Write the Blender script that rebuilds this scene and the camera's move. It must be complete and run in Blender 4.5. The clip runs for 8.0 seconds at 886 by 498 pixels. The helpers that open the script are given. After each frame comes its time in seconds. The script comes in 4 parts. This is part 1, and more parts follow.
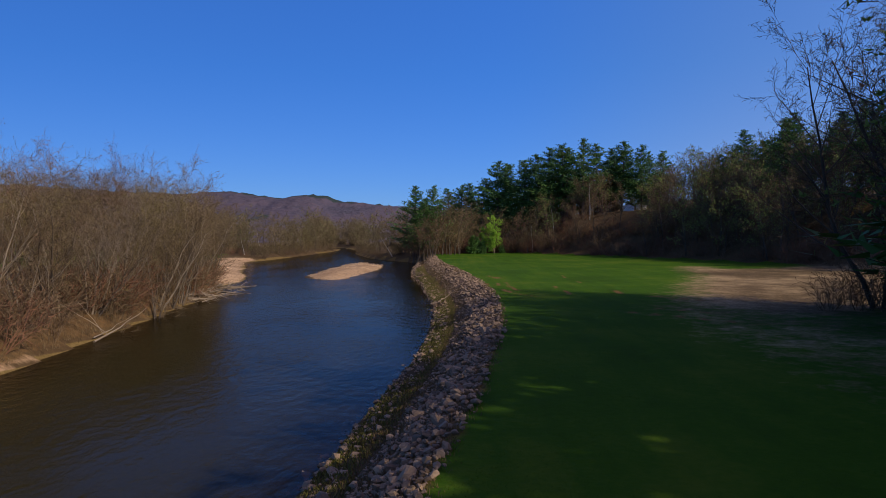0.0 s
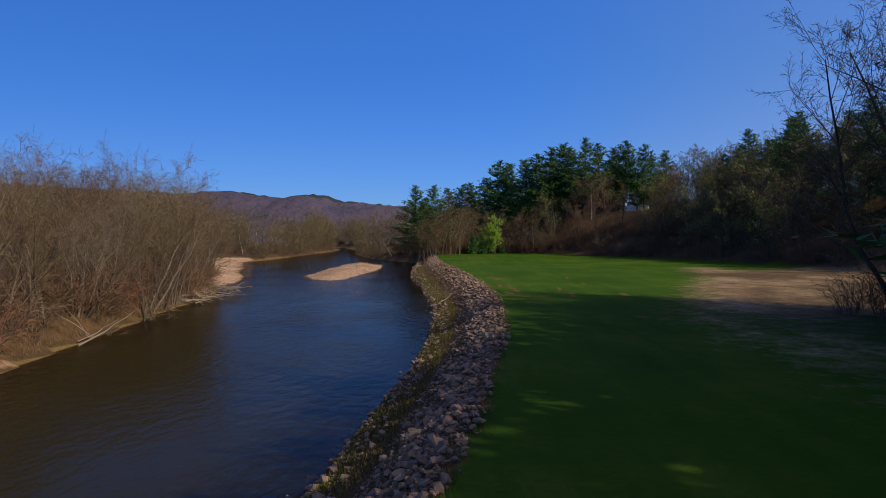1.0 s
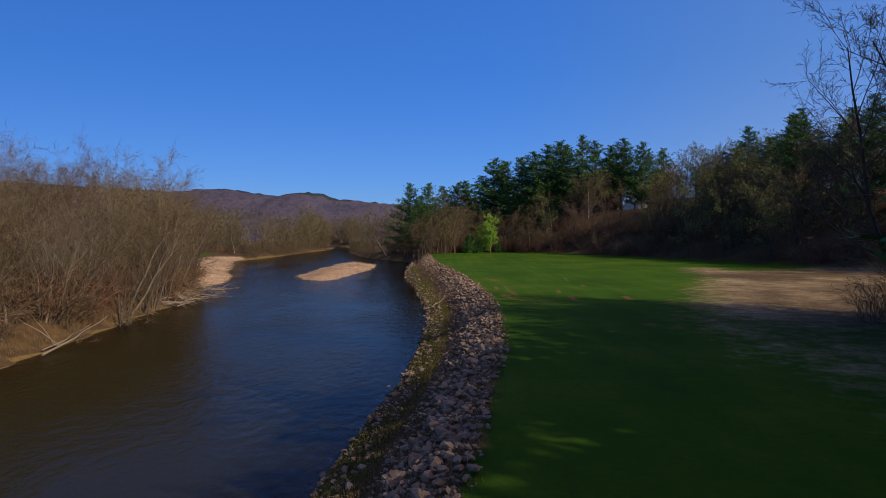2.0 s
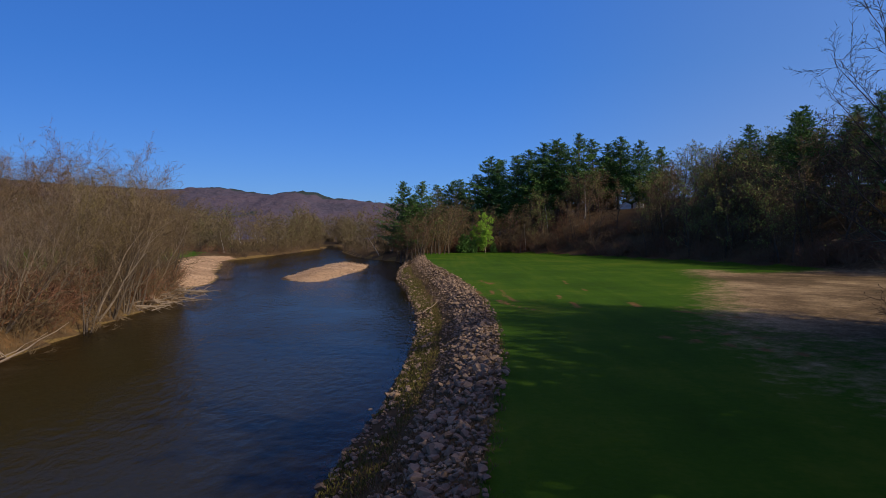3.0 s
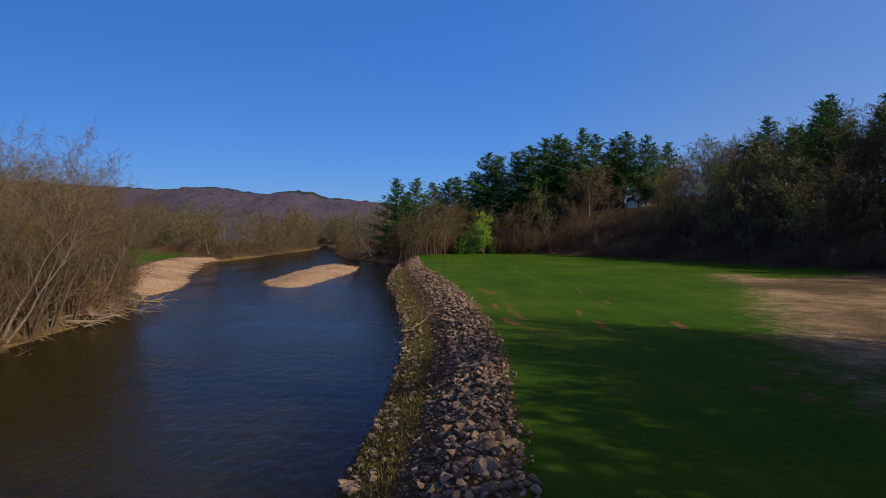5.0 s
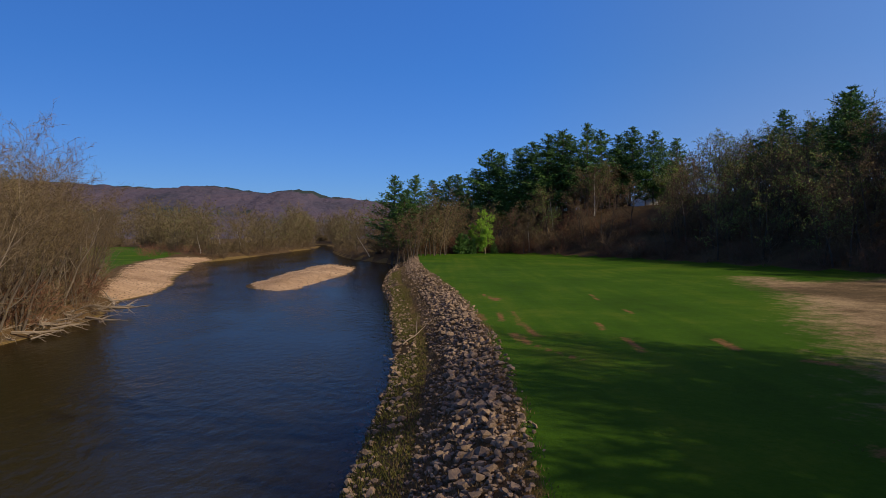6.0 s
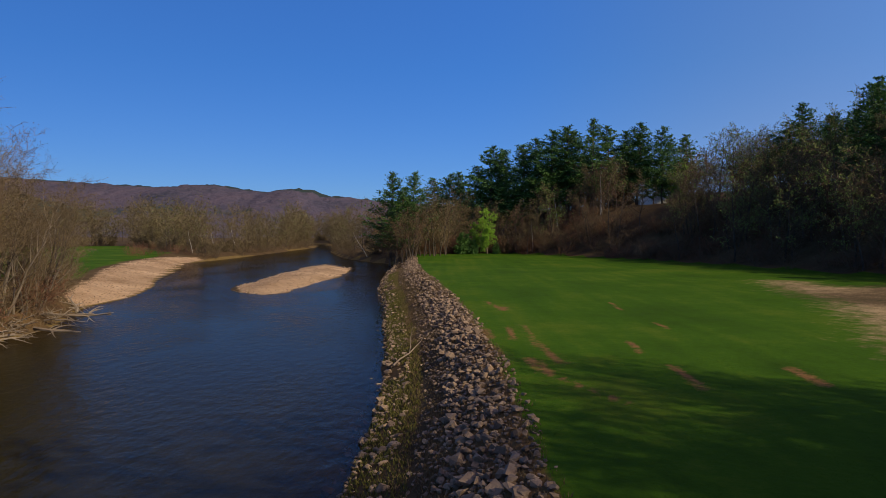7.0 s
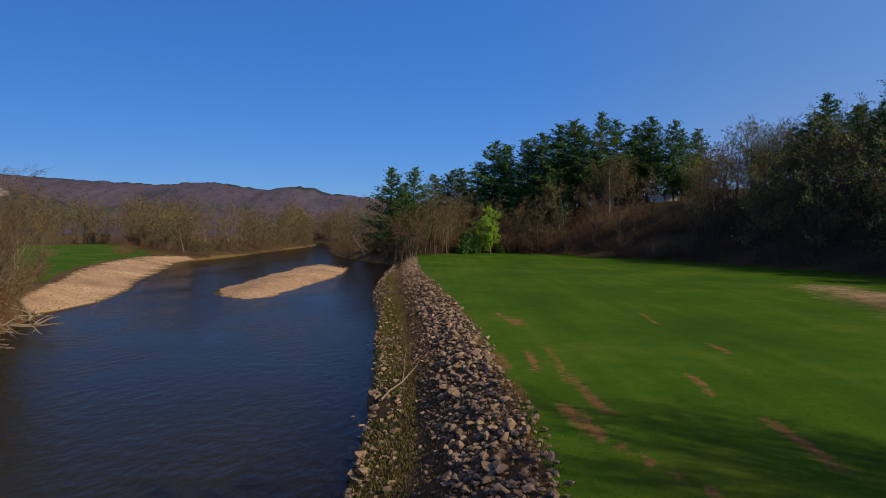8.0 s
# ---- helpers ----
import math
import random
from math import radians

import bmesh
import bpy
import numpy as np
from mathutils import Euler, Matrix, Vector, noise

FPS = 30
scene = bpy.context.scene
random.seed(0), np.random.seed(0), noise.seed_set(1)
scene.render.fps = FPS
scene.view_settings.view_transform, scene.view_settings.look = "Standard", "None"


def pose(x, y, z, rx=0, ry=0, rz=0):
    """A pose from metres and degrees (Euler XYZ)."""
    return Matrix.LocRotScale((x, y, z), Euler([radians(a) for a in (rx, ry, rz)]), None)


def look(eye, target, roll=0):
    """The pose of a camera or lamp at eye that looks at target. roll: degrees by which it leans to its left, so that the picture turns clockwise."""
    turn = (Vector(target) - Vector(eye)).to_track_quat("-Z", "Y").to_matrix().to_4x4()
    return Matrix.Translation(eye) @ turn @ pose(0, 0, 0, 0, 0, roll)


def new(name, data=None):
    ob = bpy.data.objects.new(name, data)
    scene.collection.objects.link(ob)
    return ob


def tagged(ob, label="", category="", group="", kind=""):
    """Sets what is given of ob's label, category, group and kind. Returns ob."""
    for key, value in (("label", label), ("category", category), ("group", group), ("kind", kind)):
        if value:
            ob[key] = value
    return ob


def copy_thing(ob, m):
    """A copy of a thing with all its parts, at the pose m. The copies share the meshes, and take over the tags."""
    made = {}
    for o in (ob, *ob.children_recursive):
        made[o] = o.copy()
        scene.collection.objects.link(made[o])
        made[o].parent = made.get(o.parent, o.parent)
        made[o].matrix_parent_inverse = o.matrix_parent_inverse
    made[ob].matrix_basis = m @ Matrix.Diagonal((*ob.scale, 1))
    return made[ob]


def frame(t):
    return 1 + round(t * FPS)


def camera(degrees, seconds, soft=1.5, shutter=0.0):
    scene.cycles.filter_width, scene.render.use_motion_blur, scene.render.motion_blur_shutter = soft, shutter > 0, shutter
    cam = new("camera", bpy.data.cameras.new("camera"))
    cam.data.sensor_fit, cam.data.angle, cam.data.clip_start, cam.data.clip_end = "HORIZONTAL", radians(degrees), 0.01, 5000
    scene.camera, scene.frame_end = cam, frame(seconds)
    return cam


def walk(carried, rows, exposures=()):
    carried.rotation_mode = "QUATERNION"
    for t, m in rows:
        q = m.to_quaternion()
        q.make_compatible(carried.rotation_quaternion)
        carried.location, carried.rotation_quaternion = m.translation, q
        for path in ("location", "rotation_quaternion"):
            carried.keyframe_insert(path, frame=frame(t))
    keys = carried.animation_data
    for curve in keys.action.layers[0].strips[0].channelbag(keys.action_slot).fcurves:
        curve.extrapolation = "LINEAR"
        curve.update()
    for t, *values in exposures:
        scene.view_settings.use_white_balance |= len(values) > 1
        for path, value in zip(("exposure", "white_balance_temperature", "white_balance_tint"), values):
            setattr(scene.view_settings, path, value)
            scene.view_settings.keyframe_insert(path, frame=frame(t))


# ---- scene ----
cam = camera(69.6, 8.0, soft=0.7)
PATH = [
    (0, (0.544, 0.176, 6.375), (0.518, 2.175, 6.343), 0.0),
    (0.5, (0.547, 0.869, 6.354), (0.52, 2.868, 6.322), 0.1),
    (1, (0.542, 1.849, 6.377), (0.515, 3.849, 6.345), 0.1),
    (1.5, (0.586, 3.06, 6.454), (0.564, 5.06, 6.419), 0.1),
    (3, (0.816, 7.908, 6.642), (0.82, 9.907, 6.602), 0.3),
    (3.5, (0.9, 9.967, 6.675), (0.909, 11.966, 6.634), 0.4),
    (4, (0.968, 12.151, 6.708), (0.982, 14.151, 6.667), 0.4),
    (4.5, (1.059, 14.471, 6.715), (1.073, 16.47, 6.675), 0.3),
    (6, (1.406, 22.575, 6.736), (1.416, 24.575, 6.693), 0.3),
    (6.5, (1.455, 25.416, 6.759), (1.465, 27.416, 6.715), 0.4),
    (7, (1.522, 28.466, 6.749), (1.53, 30.466, 6.704), 0.4),
    (7.5, (1.502, 31.589, 6.76), (1.509, 33.589, 6.712), 0.4),
    (8, (1.533, 34.864, 6.77), (1.537, 36.863, 6.72), 0.5),
]
walk(cam, [(t, look(eye, target, roll)) for t, eye, target, roll in PATH], [(0, 0.02, 6150, 13), (4.5, 0.0, 6430, 10), (8, 0.0, 6650, 7)])

# ---- world, sun, exposure ----
SUN_AZ, SUN_EL = radians(120), radians(35)   # azimuth clockwise from +y
world = bpy.data.worlds.new("sky")
scene.world = world
world.use_nodes = True
wn = world.node_tree
sky = wn.nodes.new("ShaderNodeTexSky")
sky.sky_type = "NISHITA"
sky.sun_disc = False
sky.sun_elevation, sky.sun_rotation = SUN_EL, SUN_AZ
sky.air_density, sky.dust_density, sky.ozone_density, sky.altitude = 1.0, 0.0, 4.0, 900
tint = wn.nodes.new("ShaderNodeMix")
tint.data_type, tint.blend_type = "RGBA", "MULTIPLY"
tint.inputs["Factor"].default_value, tint.inputs["B"].default_value = 1.0, (0.43, 0.77, 1.35, 1)
wn.links.new(sky.outputs[0], tint.inputs["A"])


def sky_node(kind, *values, **settings):
    """A node of the sky's tree; a value is a number or another node's output."""
    a = wn.nodes.new(kind)
    if "operation" in settings:
        a.operation = settings["operation"]
    if "interpolation_type" in settings:
        a.interpolation_type = settings["interpolation_type"]
    for i, v in enumerate(values):
        if isinstance(v, (int, float)):
            a.inputs[i].default_value = v
        else:
            wn.links.new(v, a.inputs[i])
    return a.outputs[0]


# thin haze: paler and brighter towards the sun's side, duller along the horizon
way = wn.nodes.new("ShaderNodeSeparateXYZ")
wn.links.new(wn.nodes.new("ShaderNodeTexCoord").outputs["Generated"], way.inputs[0])
lift = sky_node("ShaderNodeMapRange", way.outputs[2], 0.0, 0.36, -0.294, 0.426)
level = sky_node("ShaderNodeMath", way.outputs[0], 0.716, lift, operation="MULTIPLY_ADD")
glow = sky_node("ShaderNodeMapRange", way.outputs[0], 0.02, 0.55, 0.0, 1.0, interpolation_type="SMOOTHSTEP")
low = sky_node("ShaderNodeMapRange", way.outputs[2], 0.0, 0.25, 0.3, -0.2)
red = sky_node("ShaderNodeMath", sky_node("ShaderNodeMath", glow, 0.7, low, operation="MULTIPLY_ADD"), level, operation="ADD")
blue = sky_node("ShaderNodeMath", glow, -0.36, level, operation="MULTIPLY_ADD")
facing = wn.nodes.new("ShaderNodeVectorMath")
facing.operation = "DOT_PRODUCT"
wn.links.new(way.inputs[0].links[0].from_socket, facing.inputs[0])
facing.inputs[1].default_value = (math.sin(SUN_AZ) * math.cos(SUN_EL), math.cos(SUN_AZ) * math.cos(SUN_EL), math.sin(SUN_EL))
aureole = sky_node("ShaderNodeMapRange", facing.outputs["Value"], 0.2, 0.9, 0.0, 1.0, interpolation_type="SMOOTHSTEP")
overhead = sky_node("ShaderNodeMapRange", way.outputs[2], 0.38, 0.75, 0.0, 1.0, interpolation_type="SMOOTHSTEP")
red = sky_node("ShaderNodeMath", overhead, 1.0, sky_node("ShaderNodeMath", aureole, 1.4, red, operation="MULTIPLY_ADD"), operation="MULTIPLY_ADD")
green = sky_node("ShaderNodeMath", aureole, 0.5, level, operation="MULTIPLY_ADD")
blue = sky_node("ShaderNodeMath", overhead, -0.5, blue, operation="MULTIPLY_ADD")
haze = wn.nodes.new("ShaderNodeCombineXYZ")
for i, v in enumerate((red, green, blue)):
    wn.links.new(sky_node("ShaderNodeMath", 2.0, v, operation="POWER"), haze.inputs[i])
hazed = wn.nodes.new("ShaderNodeMix")
hazed.data_type, hazed.blend_type = "RGBA", "MULTIPLY"
hazed.inputs["Factor"].default_value = 1.0
wn.links.new(tint.outputs["Result"], hazed.inputs["A"])
wn.links.new(haze.outputs[0], hazed.inputs["B"])
wn.links.new(hazed.outputs["Result"], wn.nodes["Background"].inputs[0])
wn.nodes["Background"].inputs[1].default_value = 0.086
sun = new("sun", bpy.data.lights.new("sun", "SUN"))
sun.data.energy, sun.data.angle, sun.data.color = 3.5, radians(0.6), (1.0, 0.82, 0.56)
to_sun = Vector((math.sin(SUN_AZ) * math.cos(SUN_EL), math.cos(SUN_AZ) * math.cos(SUN_EL), math.sin(SUN_EL)))
sun.matrix_world = look((60, -60, 60), tuple(Vector((60, -60, 60)) - to_sun))
scene.view_settings.exposure = 0.0


# ---- materials ----
def material(name, colours, scale=2.0, rough=0.9, bump=0.3, fine=20.0, vary=0.0, island=0.0, distance=0.02):
    """Two-scale noise between the colours; vary: spread of brightness from object to object; island: from piece to piece."""
    m = bpy.data.materials.new(name)
    m.use_nodes = True
    t = m.node_tree
    n, l = t.nodes, t.links
    bsdf = n["Principled BSDF"]
    bsdf.inputs["Roughness"].default_value = rough
    bsdf.inputs["Specular IOR Level"].default_value = 0.25
    geo = n.new("ShaderNodeNewGeometry")
    big, small = n.new("ShaderNodeTexNoise"), n.new("ShaderNodeTexNoise")
    big.inputs["Scale"].default_value, small.inputs["Scale"].default_value = scale, fine
    big.inputs["Detail"].default_value = small.inputs["Detail"].default_value = 4
    for a in (big, small):
        l.new(geo.outputs["Position"], a.inputs["Vector"])
    mixed = n.new("ShaderNodeMath")
    mixed.operation = "MULTIPLY_ADD"
    l.new(small.outputs[0], mixed.inputs[0])
    mixed.inputs[1].default_value = 0.45
    l.new(big.outputs[0], mixed.inputs[2])
    last = mixed.outputs[0]
    for source, amount in ((n.new("ShaderNodeObjectInfo").outputs["Random"], vary), (geo.outputs["Random Per Island"], island)):
        if amount:
            add = n.new("ShaderNodeMath")
            add.operation = "MULTIPLY_ADD"
            l.new(source, add.inputs[0])
            add.inputs[1].default_value = amount
            l.new(last, add.inputs[2])
            last = add.outputs[0]
    span = n.new("ShaderNodeMapRange")
    span.inputs["From Min"].default_value = 0.45
    span.inputs["From Max"].default_value = 1.0 + vary + island
    l.new(last, span.inputs["Value"])
    ramp = n.new("ShaderNodeValToRGB")
    while len(ramp.color_ramp.elements) < len(colours):
        ramp.color_ramp.elements.new(0.5)
    for i, (e, c) in enumerate(zip(ramp.color_ramp.elements, colours)):
        e.position, e.color = i / (len(colours) - 1), (*c, 1)
    l.new(span.outputs[0], ramp.inputs[0])
    l.new(ramp.outputs[0], bsdf.inputs["Base Color"])
    if bump:
        b = n.new("ShaderNodeBump")
        b.inputs["Strength"].default_value, b.inputs["Distance"].default_value = bump, distance
        l.new(small.outputs[0], b.inputs["Height"])
        l.new(b.outputs[0], bsdf.inputs["Normal"])
    return m


BARK = material("bark", [(0.05, 0.04, 0.032), (0.10, 0.08, 0.06), (0.18, 0.145, 0.11)], 1.5, 0.9, 0.6, 14, vary=0.3)
PALE_BARK = material("pale bark", [(0.12, 0.096, 0.07), (0.29, 0.235, 0.175)], 1.5, 0.85, 0.5, 14, vary=0.2)
BIRCH = material("white birch bark", [(0.30, 0.27, 0.23), (0.58, 0.54, 0.47)], 1.0, 0.8, 0.4, 9)
TWIG = material("twigs", [(0.075, 0.052, 0.032), (0.135, 0.098, 0.056), (0.20, 0.15, 0.086)], 0.4, 0.85, 0, 3, vary=0.5, island=0.3)
DARK_TWIG = material("dark twigs", [(0.11, 0.075, 0.045), (0.20, 0.135, 0.078)], 0.4, 0.85, 0, 3, vary=0.4, island=0.3)
PALE_TWIG = material("grey twigs", [(0.11, 0.085, 0.062), (0.18, 0.14, 0.105), (0.25, 0.20, 0.15)], 0.4, 0.85, 0, 3, vary=0.4, island=0.3)
OLIVE_TWIG = material("olive twigs", [(0.10, 0.08, 0.032), (0.17, 0.135, 0.055), (0.23, 0.19, 0.08)], 0.4, 0.85, 0, 3, vary=0.4, island=0.3)
TREE_TWIG = material("brown-grey twigs", [(0.07, 0.055, 0.042), (0.13, 0.10, 0.075)], 0.4, 0.85, 0, 3, island=0.3)
RED_TWIG = material("reddish twigs", [(0.14, 0.068, 0.04), (0.23, 0.118, 0.068)], 0.4, 0.85, 0, 3, vary=0.4, island=0.3)
BUD = material("opening buds", [(0.135, 0.094, 0.042), (0.20, 0.152, 0.06), (0.195, 0.188, 0.066)], 0.25, 0.7, 0, 3, vary=0.6, island=0.3)
FAR_TWIG = material("hazy twigs", [(0.10, 0.074, 0.042), (0.155, 0.118, 0.062), (0.20, 0.16, 0.085)], 0.1, 0.9, 0, 2, island=0.4)
FAR_BUD = material("hazy buds", [(0.115, 0.084, 0.042), (0.15, 0.122, 0.052), (0.14, 0.15, 0.05)], 0.04, 0.8, 0, 2, island=0.4)
FAR_GREEN = material("hazy young leaves", [(0.12, 0.125, 0.04), (0.19, 0.21, 0.06)], 0.04, 0.8, 0, 2, island=0.4)
GREEN_BUD = material("young leaves", [(0.14, 0.20, 0.04), (0.26, 0.34, 0.08)], 0.4, 0.6, 0, 3, vary=0.3, island=0.4)
LIME = material("fresh spring leaves", [(0.20, 0.40, 0.03), (0.36, 0.56, 0.06)], 0.5, 0.55, 0, 3, island=0.4)
NEEDLE = material("pine needles", [(0.04, 0.10, 0.026), (0.085, 0.18, 0.04), (0.125, 0.23, 0.05)], 0.3, 0.6, 0, 3, vary=0.3, island=0.4)
STONE = material("quarry stone", [(0.085, 0.062, 0.045), (0.19, 0.135, 0.092), (0.33, 0.236, 0.158), (0.47, 0.33, 0.20)], 1.2, 0.85, 0.5, 18, vary=0.5)
STONES = material("quarry stones", [(0.085, 0.062, 0.045), (0.19, 0.135, 0.092), (0.33, 0.236, 0.158), (0.47, 0.33, 0.20)], 1.2, 0.85, 0.5, 18, island=0.5)
PEBBLE = material("river gravel", [(0.20, 0.135, 0.085), (0.38, 0.265, 0.165), (0.56, 0.42, 0.28)], 0.6, 0.85, 0.3, 12, island=0.5)
DRIFT = material("weathered driftwood", [(0.16, 0.12, 0.085), (0.38, 0.31, 0.23)], 1.0, 0.85, 0.5, 20, vary=0.4)
BLADE = material("grass blades", [(0.03, 0.08, 0.003), (0.05, 0.115, 0.005), (0.09, 0.14, 0.01)], 0.35, 0.7, 0, 3, island=0.5)
DRY = material("dry weeds", [(0.11, 0.075, 0.04), (0.23, 0.165, 0.085)], 0.6, 0.85, 0, 5, island=0.5)
WEED = material("bank weeds", [(0.055, 0.065, 0.014), (0.17, 0.15, 0.035)], 0.6, 0.8, 0, 5, island=0.5)
WHITE = material("white painted boards", [(0.68, 0.68, 0.66), (0.80, 0.80, 0.78)], 1.0, 0.6, 0.1, 20)
ROOFING = material("grey roof shingle", [(0.10, 0.10, 0.10), (0.17, 0.16, 0.15)], 2.0, 0.9, 0.3, 20)


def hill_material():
    """Leafless purple-brown woods, bluish from painted-in distance haze, with patches of dark conifers and a bare
    cliff, by the mesh's own attributes.
    """
    # blue raised and red lowered in these base colours to stand for air haze
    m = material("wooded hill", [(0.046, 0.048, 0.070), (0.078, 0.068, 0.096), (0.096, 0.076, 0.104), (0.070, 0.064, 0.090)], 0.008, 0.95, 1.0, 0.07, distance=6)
    n, l = m.node_tree.nodes, m.node_tree.links
    bsdf, geo = n["Principled BSDF"], n.new("ShaderNodeNewGeometry")
    last = bsdf.inputs["Base Color"].links[0].from_socket
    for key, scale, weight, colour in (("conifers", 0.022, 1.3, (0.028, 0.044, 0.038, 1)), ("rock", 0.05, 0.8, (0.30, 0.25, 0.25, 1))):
        a, noise, add, edge, mixed = n.new("ShaderNodeAttribute"), n.new("ShaderNodeTexNoise"), n.new("ShaderNodeMath"), n.new("ShaderNodeMapRange"), n.new("ShaderNodeMix")
        a.attribute_name = key
        noise.inputs["Scale"].default_value, noise.inputs["Detail"].default_value, noise.inputs["Roughness"].default_value = scale, 6, 0.7
        l.new(geo.outputs["Position"], noise.inputs["Vector"])
        add.operation = "MULTIPLY_ADD"
        l.new(noise.outputs[0], add.inputs[0])
        add.inputs[1].default_value = weight
        l.new(a.outputs["Fac"], add.inputs[2])
        edge.inputs["From Min"].default_value, edge.inputs["From Max"].default_value = 0.5 + weight * 0.36, 0.5 + weight * 0.54
        l.new(add.outputs[0], edge.inputs["Value"])
        mixed.data_type = "RGBA"
        l.new(edge.outputs[0], mixed.inputs["Factor"])
        l.new(last, mixed.inputs["A"])
        mixed.inputs["B"].default_value = colour
        last = mixed.outputs["Result"]
    l.new(last, bsdf.inputs["Base Color"])
    return m


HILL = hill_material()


def ground_material():
    """Meadow, gravel, bare soil and river bed, by the mesh's own attributes."""
    m = bpy.data.materials.new("ground")
    m.use_nodes = True
    t = m.node_tree
    n, l = t.nodes, t.links
    bsdf = n["Principled BSDF"]
    bsdf.inputs["Roughness"].default_value = 0.95
    bsdf.inputs["Specular IOR Level"].default_value = 0.04
    geo = n.new("ShaderNodeNewGeometry")

    def noise_node(scale, detail=4, rough=0.6):
        a = n.new("ShaderNodeTexNoise")
        a.inputs["Scale"].default_value, a.inputs["Detail"].default_value, a.inputs["Roughness"].default_value = scale, detail, rough
        l.new(geo.outputs["Position"], a.inputs["Vector"])
        return a.outputs[0]

    def ramp_node(value, stops):
        r = n.new("ShaderNodeValToRGB")
        while len(r.color_ramp.elements) < len(stops):
            r.color_ramp.elements.new(0.5)
        for e, (p, c) in zip(r.color_ramp.elements, stops):
            e.position, e.color = p, (*c, 1)
        l.new(value, r.inputs[0])
        return r.outputs[0]

    def mask(attribute, low=0.35, high=0.65, rough=0.6, fine=False):
        a = n.new("ShaderNodeAttribute")
        a.attribute_name = attribute
        s = n.new("ShaderNodeMath")
        s.operation = "MULTIPLY_ADD"
        l.new(grain if fine else edge, s.inputs[0])
        s.inputs[1].default_value = rough
        l.new(a.outputs["Fac"], s.inputs[2])
        r = n.new("ShaderNodeMapRange")
        r.inputs["From Min"].default_value, r.inputs["From Max"].default_value = low + rough / 2, high + rough / 2
        l.new(s.outputs[0], r.inputs["Value"])
        return r.outputs[0]

    def mix(fac, a, b):
        x = n.new("ShaderNodeMix")
        x.data_type = "RGBA"
        l.new(fac, x.inputs["Factor"])
        l.new(a, x.inputs["A"])
        l.new(b, x.inputs["B"])
        return x.outputs["Result"]

    edge = noise_node(1.1, 6, 0.7)
    broad, grain = noise_node(0.12, 3), noise_node(5.0, 5, 0.7)
    both = n.new("ShaderNodeMath")
    both.operation = "MULTIPLY_ADD"
    patchy = n.new("ShaderNodeMath")
    patchy.operation = "MULTIPLY_ADD"
    l.new(edge, patchy.inputs[0])
    patchy.inputs[1].default_value = 0.45
    l.new(broad, patchy.inputs[2])
    soft_ = n.new("ShaderNodeMath")
    soft_.operation = "SUBTRACT"
    l.new(patchy.outputs[0], soft_.inputs[0])
    soft_.inputs[1].default_value = 0.225
    l.new(grain, both.inputs[0])
    both.inputs[1].default_value = 0.5
    l.new(soft_.outputs[0], both.inputs[2])
    wood_floor = ramp_node(both.outputs[0], [(0.4, (0.05, 0.034, 0.018)), (0.7, (0.095, 0.062, 0.032)), (1.0, (0.14, 0.10, 0.05))])
    turned = n.new("ShaderNodeMapping")
    turned.inputs["Rotation"].default_value, turned.inputs["Scale"].default_value = (0, 0, radians(-8)), (0.9, 0.05, 1)
    l.new(geo.outputs["Position"], turned.inputs["Vector"])
    rows = n.new("ShaderNodeTexNoise")
    rows.inputs["Scale"].default_value, rows.inputs["Detail"].default_value = 1.0, 4
    l.new(turned.outputs[0], rows.inputs["Vector"])
    streak = n.new("ShaderNodeMath")
    streak.operation = "MULTIPLY_ADD"
    l.new(rows.outputs[0], streak.inputs[0])
    streak.inputs[1].default_value = 0.5
    less = n.new("ShaderNodeMath")
    less.operation = "SUBTRACT"
    l.new(both.outputs[0], less.inputs[0])
    less.inputs[1].default_value = 0.25
    l.new(less.outputs[0], streak.inputs[2])
    meadow = ramp_node(streak.outputs[0], [(0.45, (0.035, 0.080, 0.006)), (0.74, (0.048, 0.112, 0.007)), (1.0, (0.088, 0.138, 0.012))])
    straw = ramp_node(both.outputs[0], [(0.5, (0.06, 0.050, 0.024)), (0.72, (0.15, 0.105, 0.058)), (1.0, (0.42, 0.31, 0.17))])
    gravel = ramp_node(both.outputs[0], [(0.45, (0.24, 0.15, 0.085)), (0.7, (0.42, 0.28, 0.165)), (0.95, (0.60, 0.42, 0.26))])
    soil = ramp_node(grain, [(0.3, (0.13, 0.072, 0.028)), (0.7, (0.28, 0.155, 0.062))])
    bed = ramp_node(grain, [(0.3, (0.12, 0.085, 0.03)), (0.7, (0.24, 0.165, 0.065))])
    c = mix(mask("meadow", 0.4, 0.6, 0.3), wood_floor, meadow)
    c = mix(mask("straw", 0.38, 0.8, 1.2), c, straw)
    c = mix(mask("soil"), c, soil)
    c = mix(mask("scuff", 0.3, 0.8, 1.3, True), c, soil)
    c = mix(mask("gravel"), c, gravel)
    c = mix(mask("bed", 0.45, 0.55, 0.1), c, bed)
    l.new(c, bsdf.inputs["Base Color"])
    b = n.new("ShaderNodeBump")
    b.inputs["Strength"].default_value, b.inputs["Distance"].default_value = 0.6, 0.06
    l.new(grain, b.inputs["Height"])
    l.new(b.outputs[0], bsdf.inputs["Normal"])
    return m


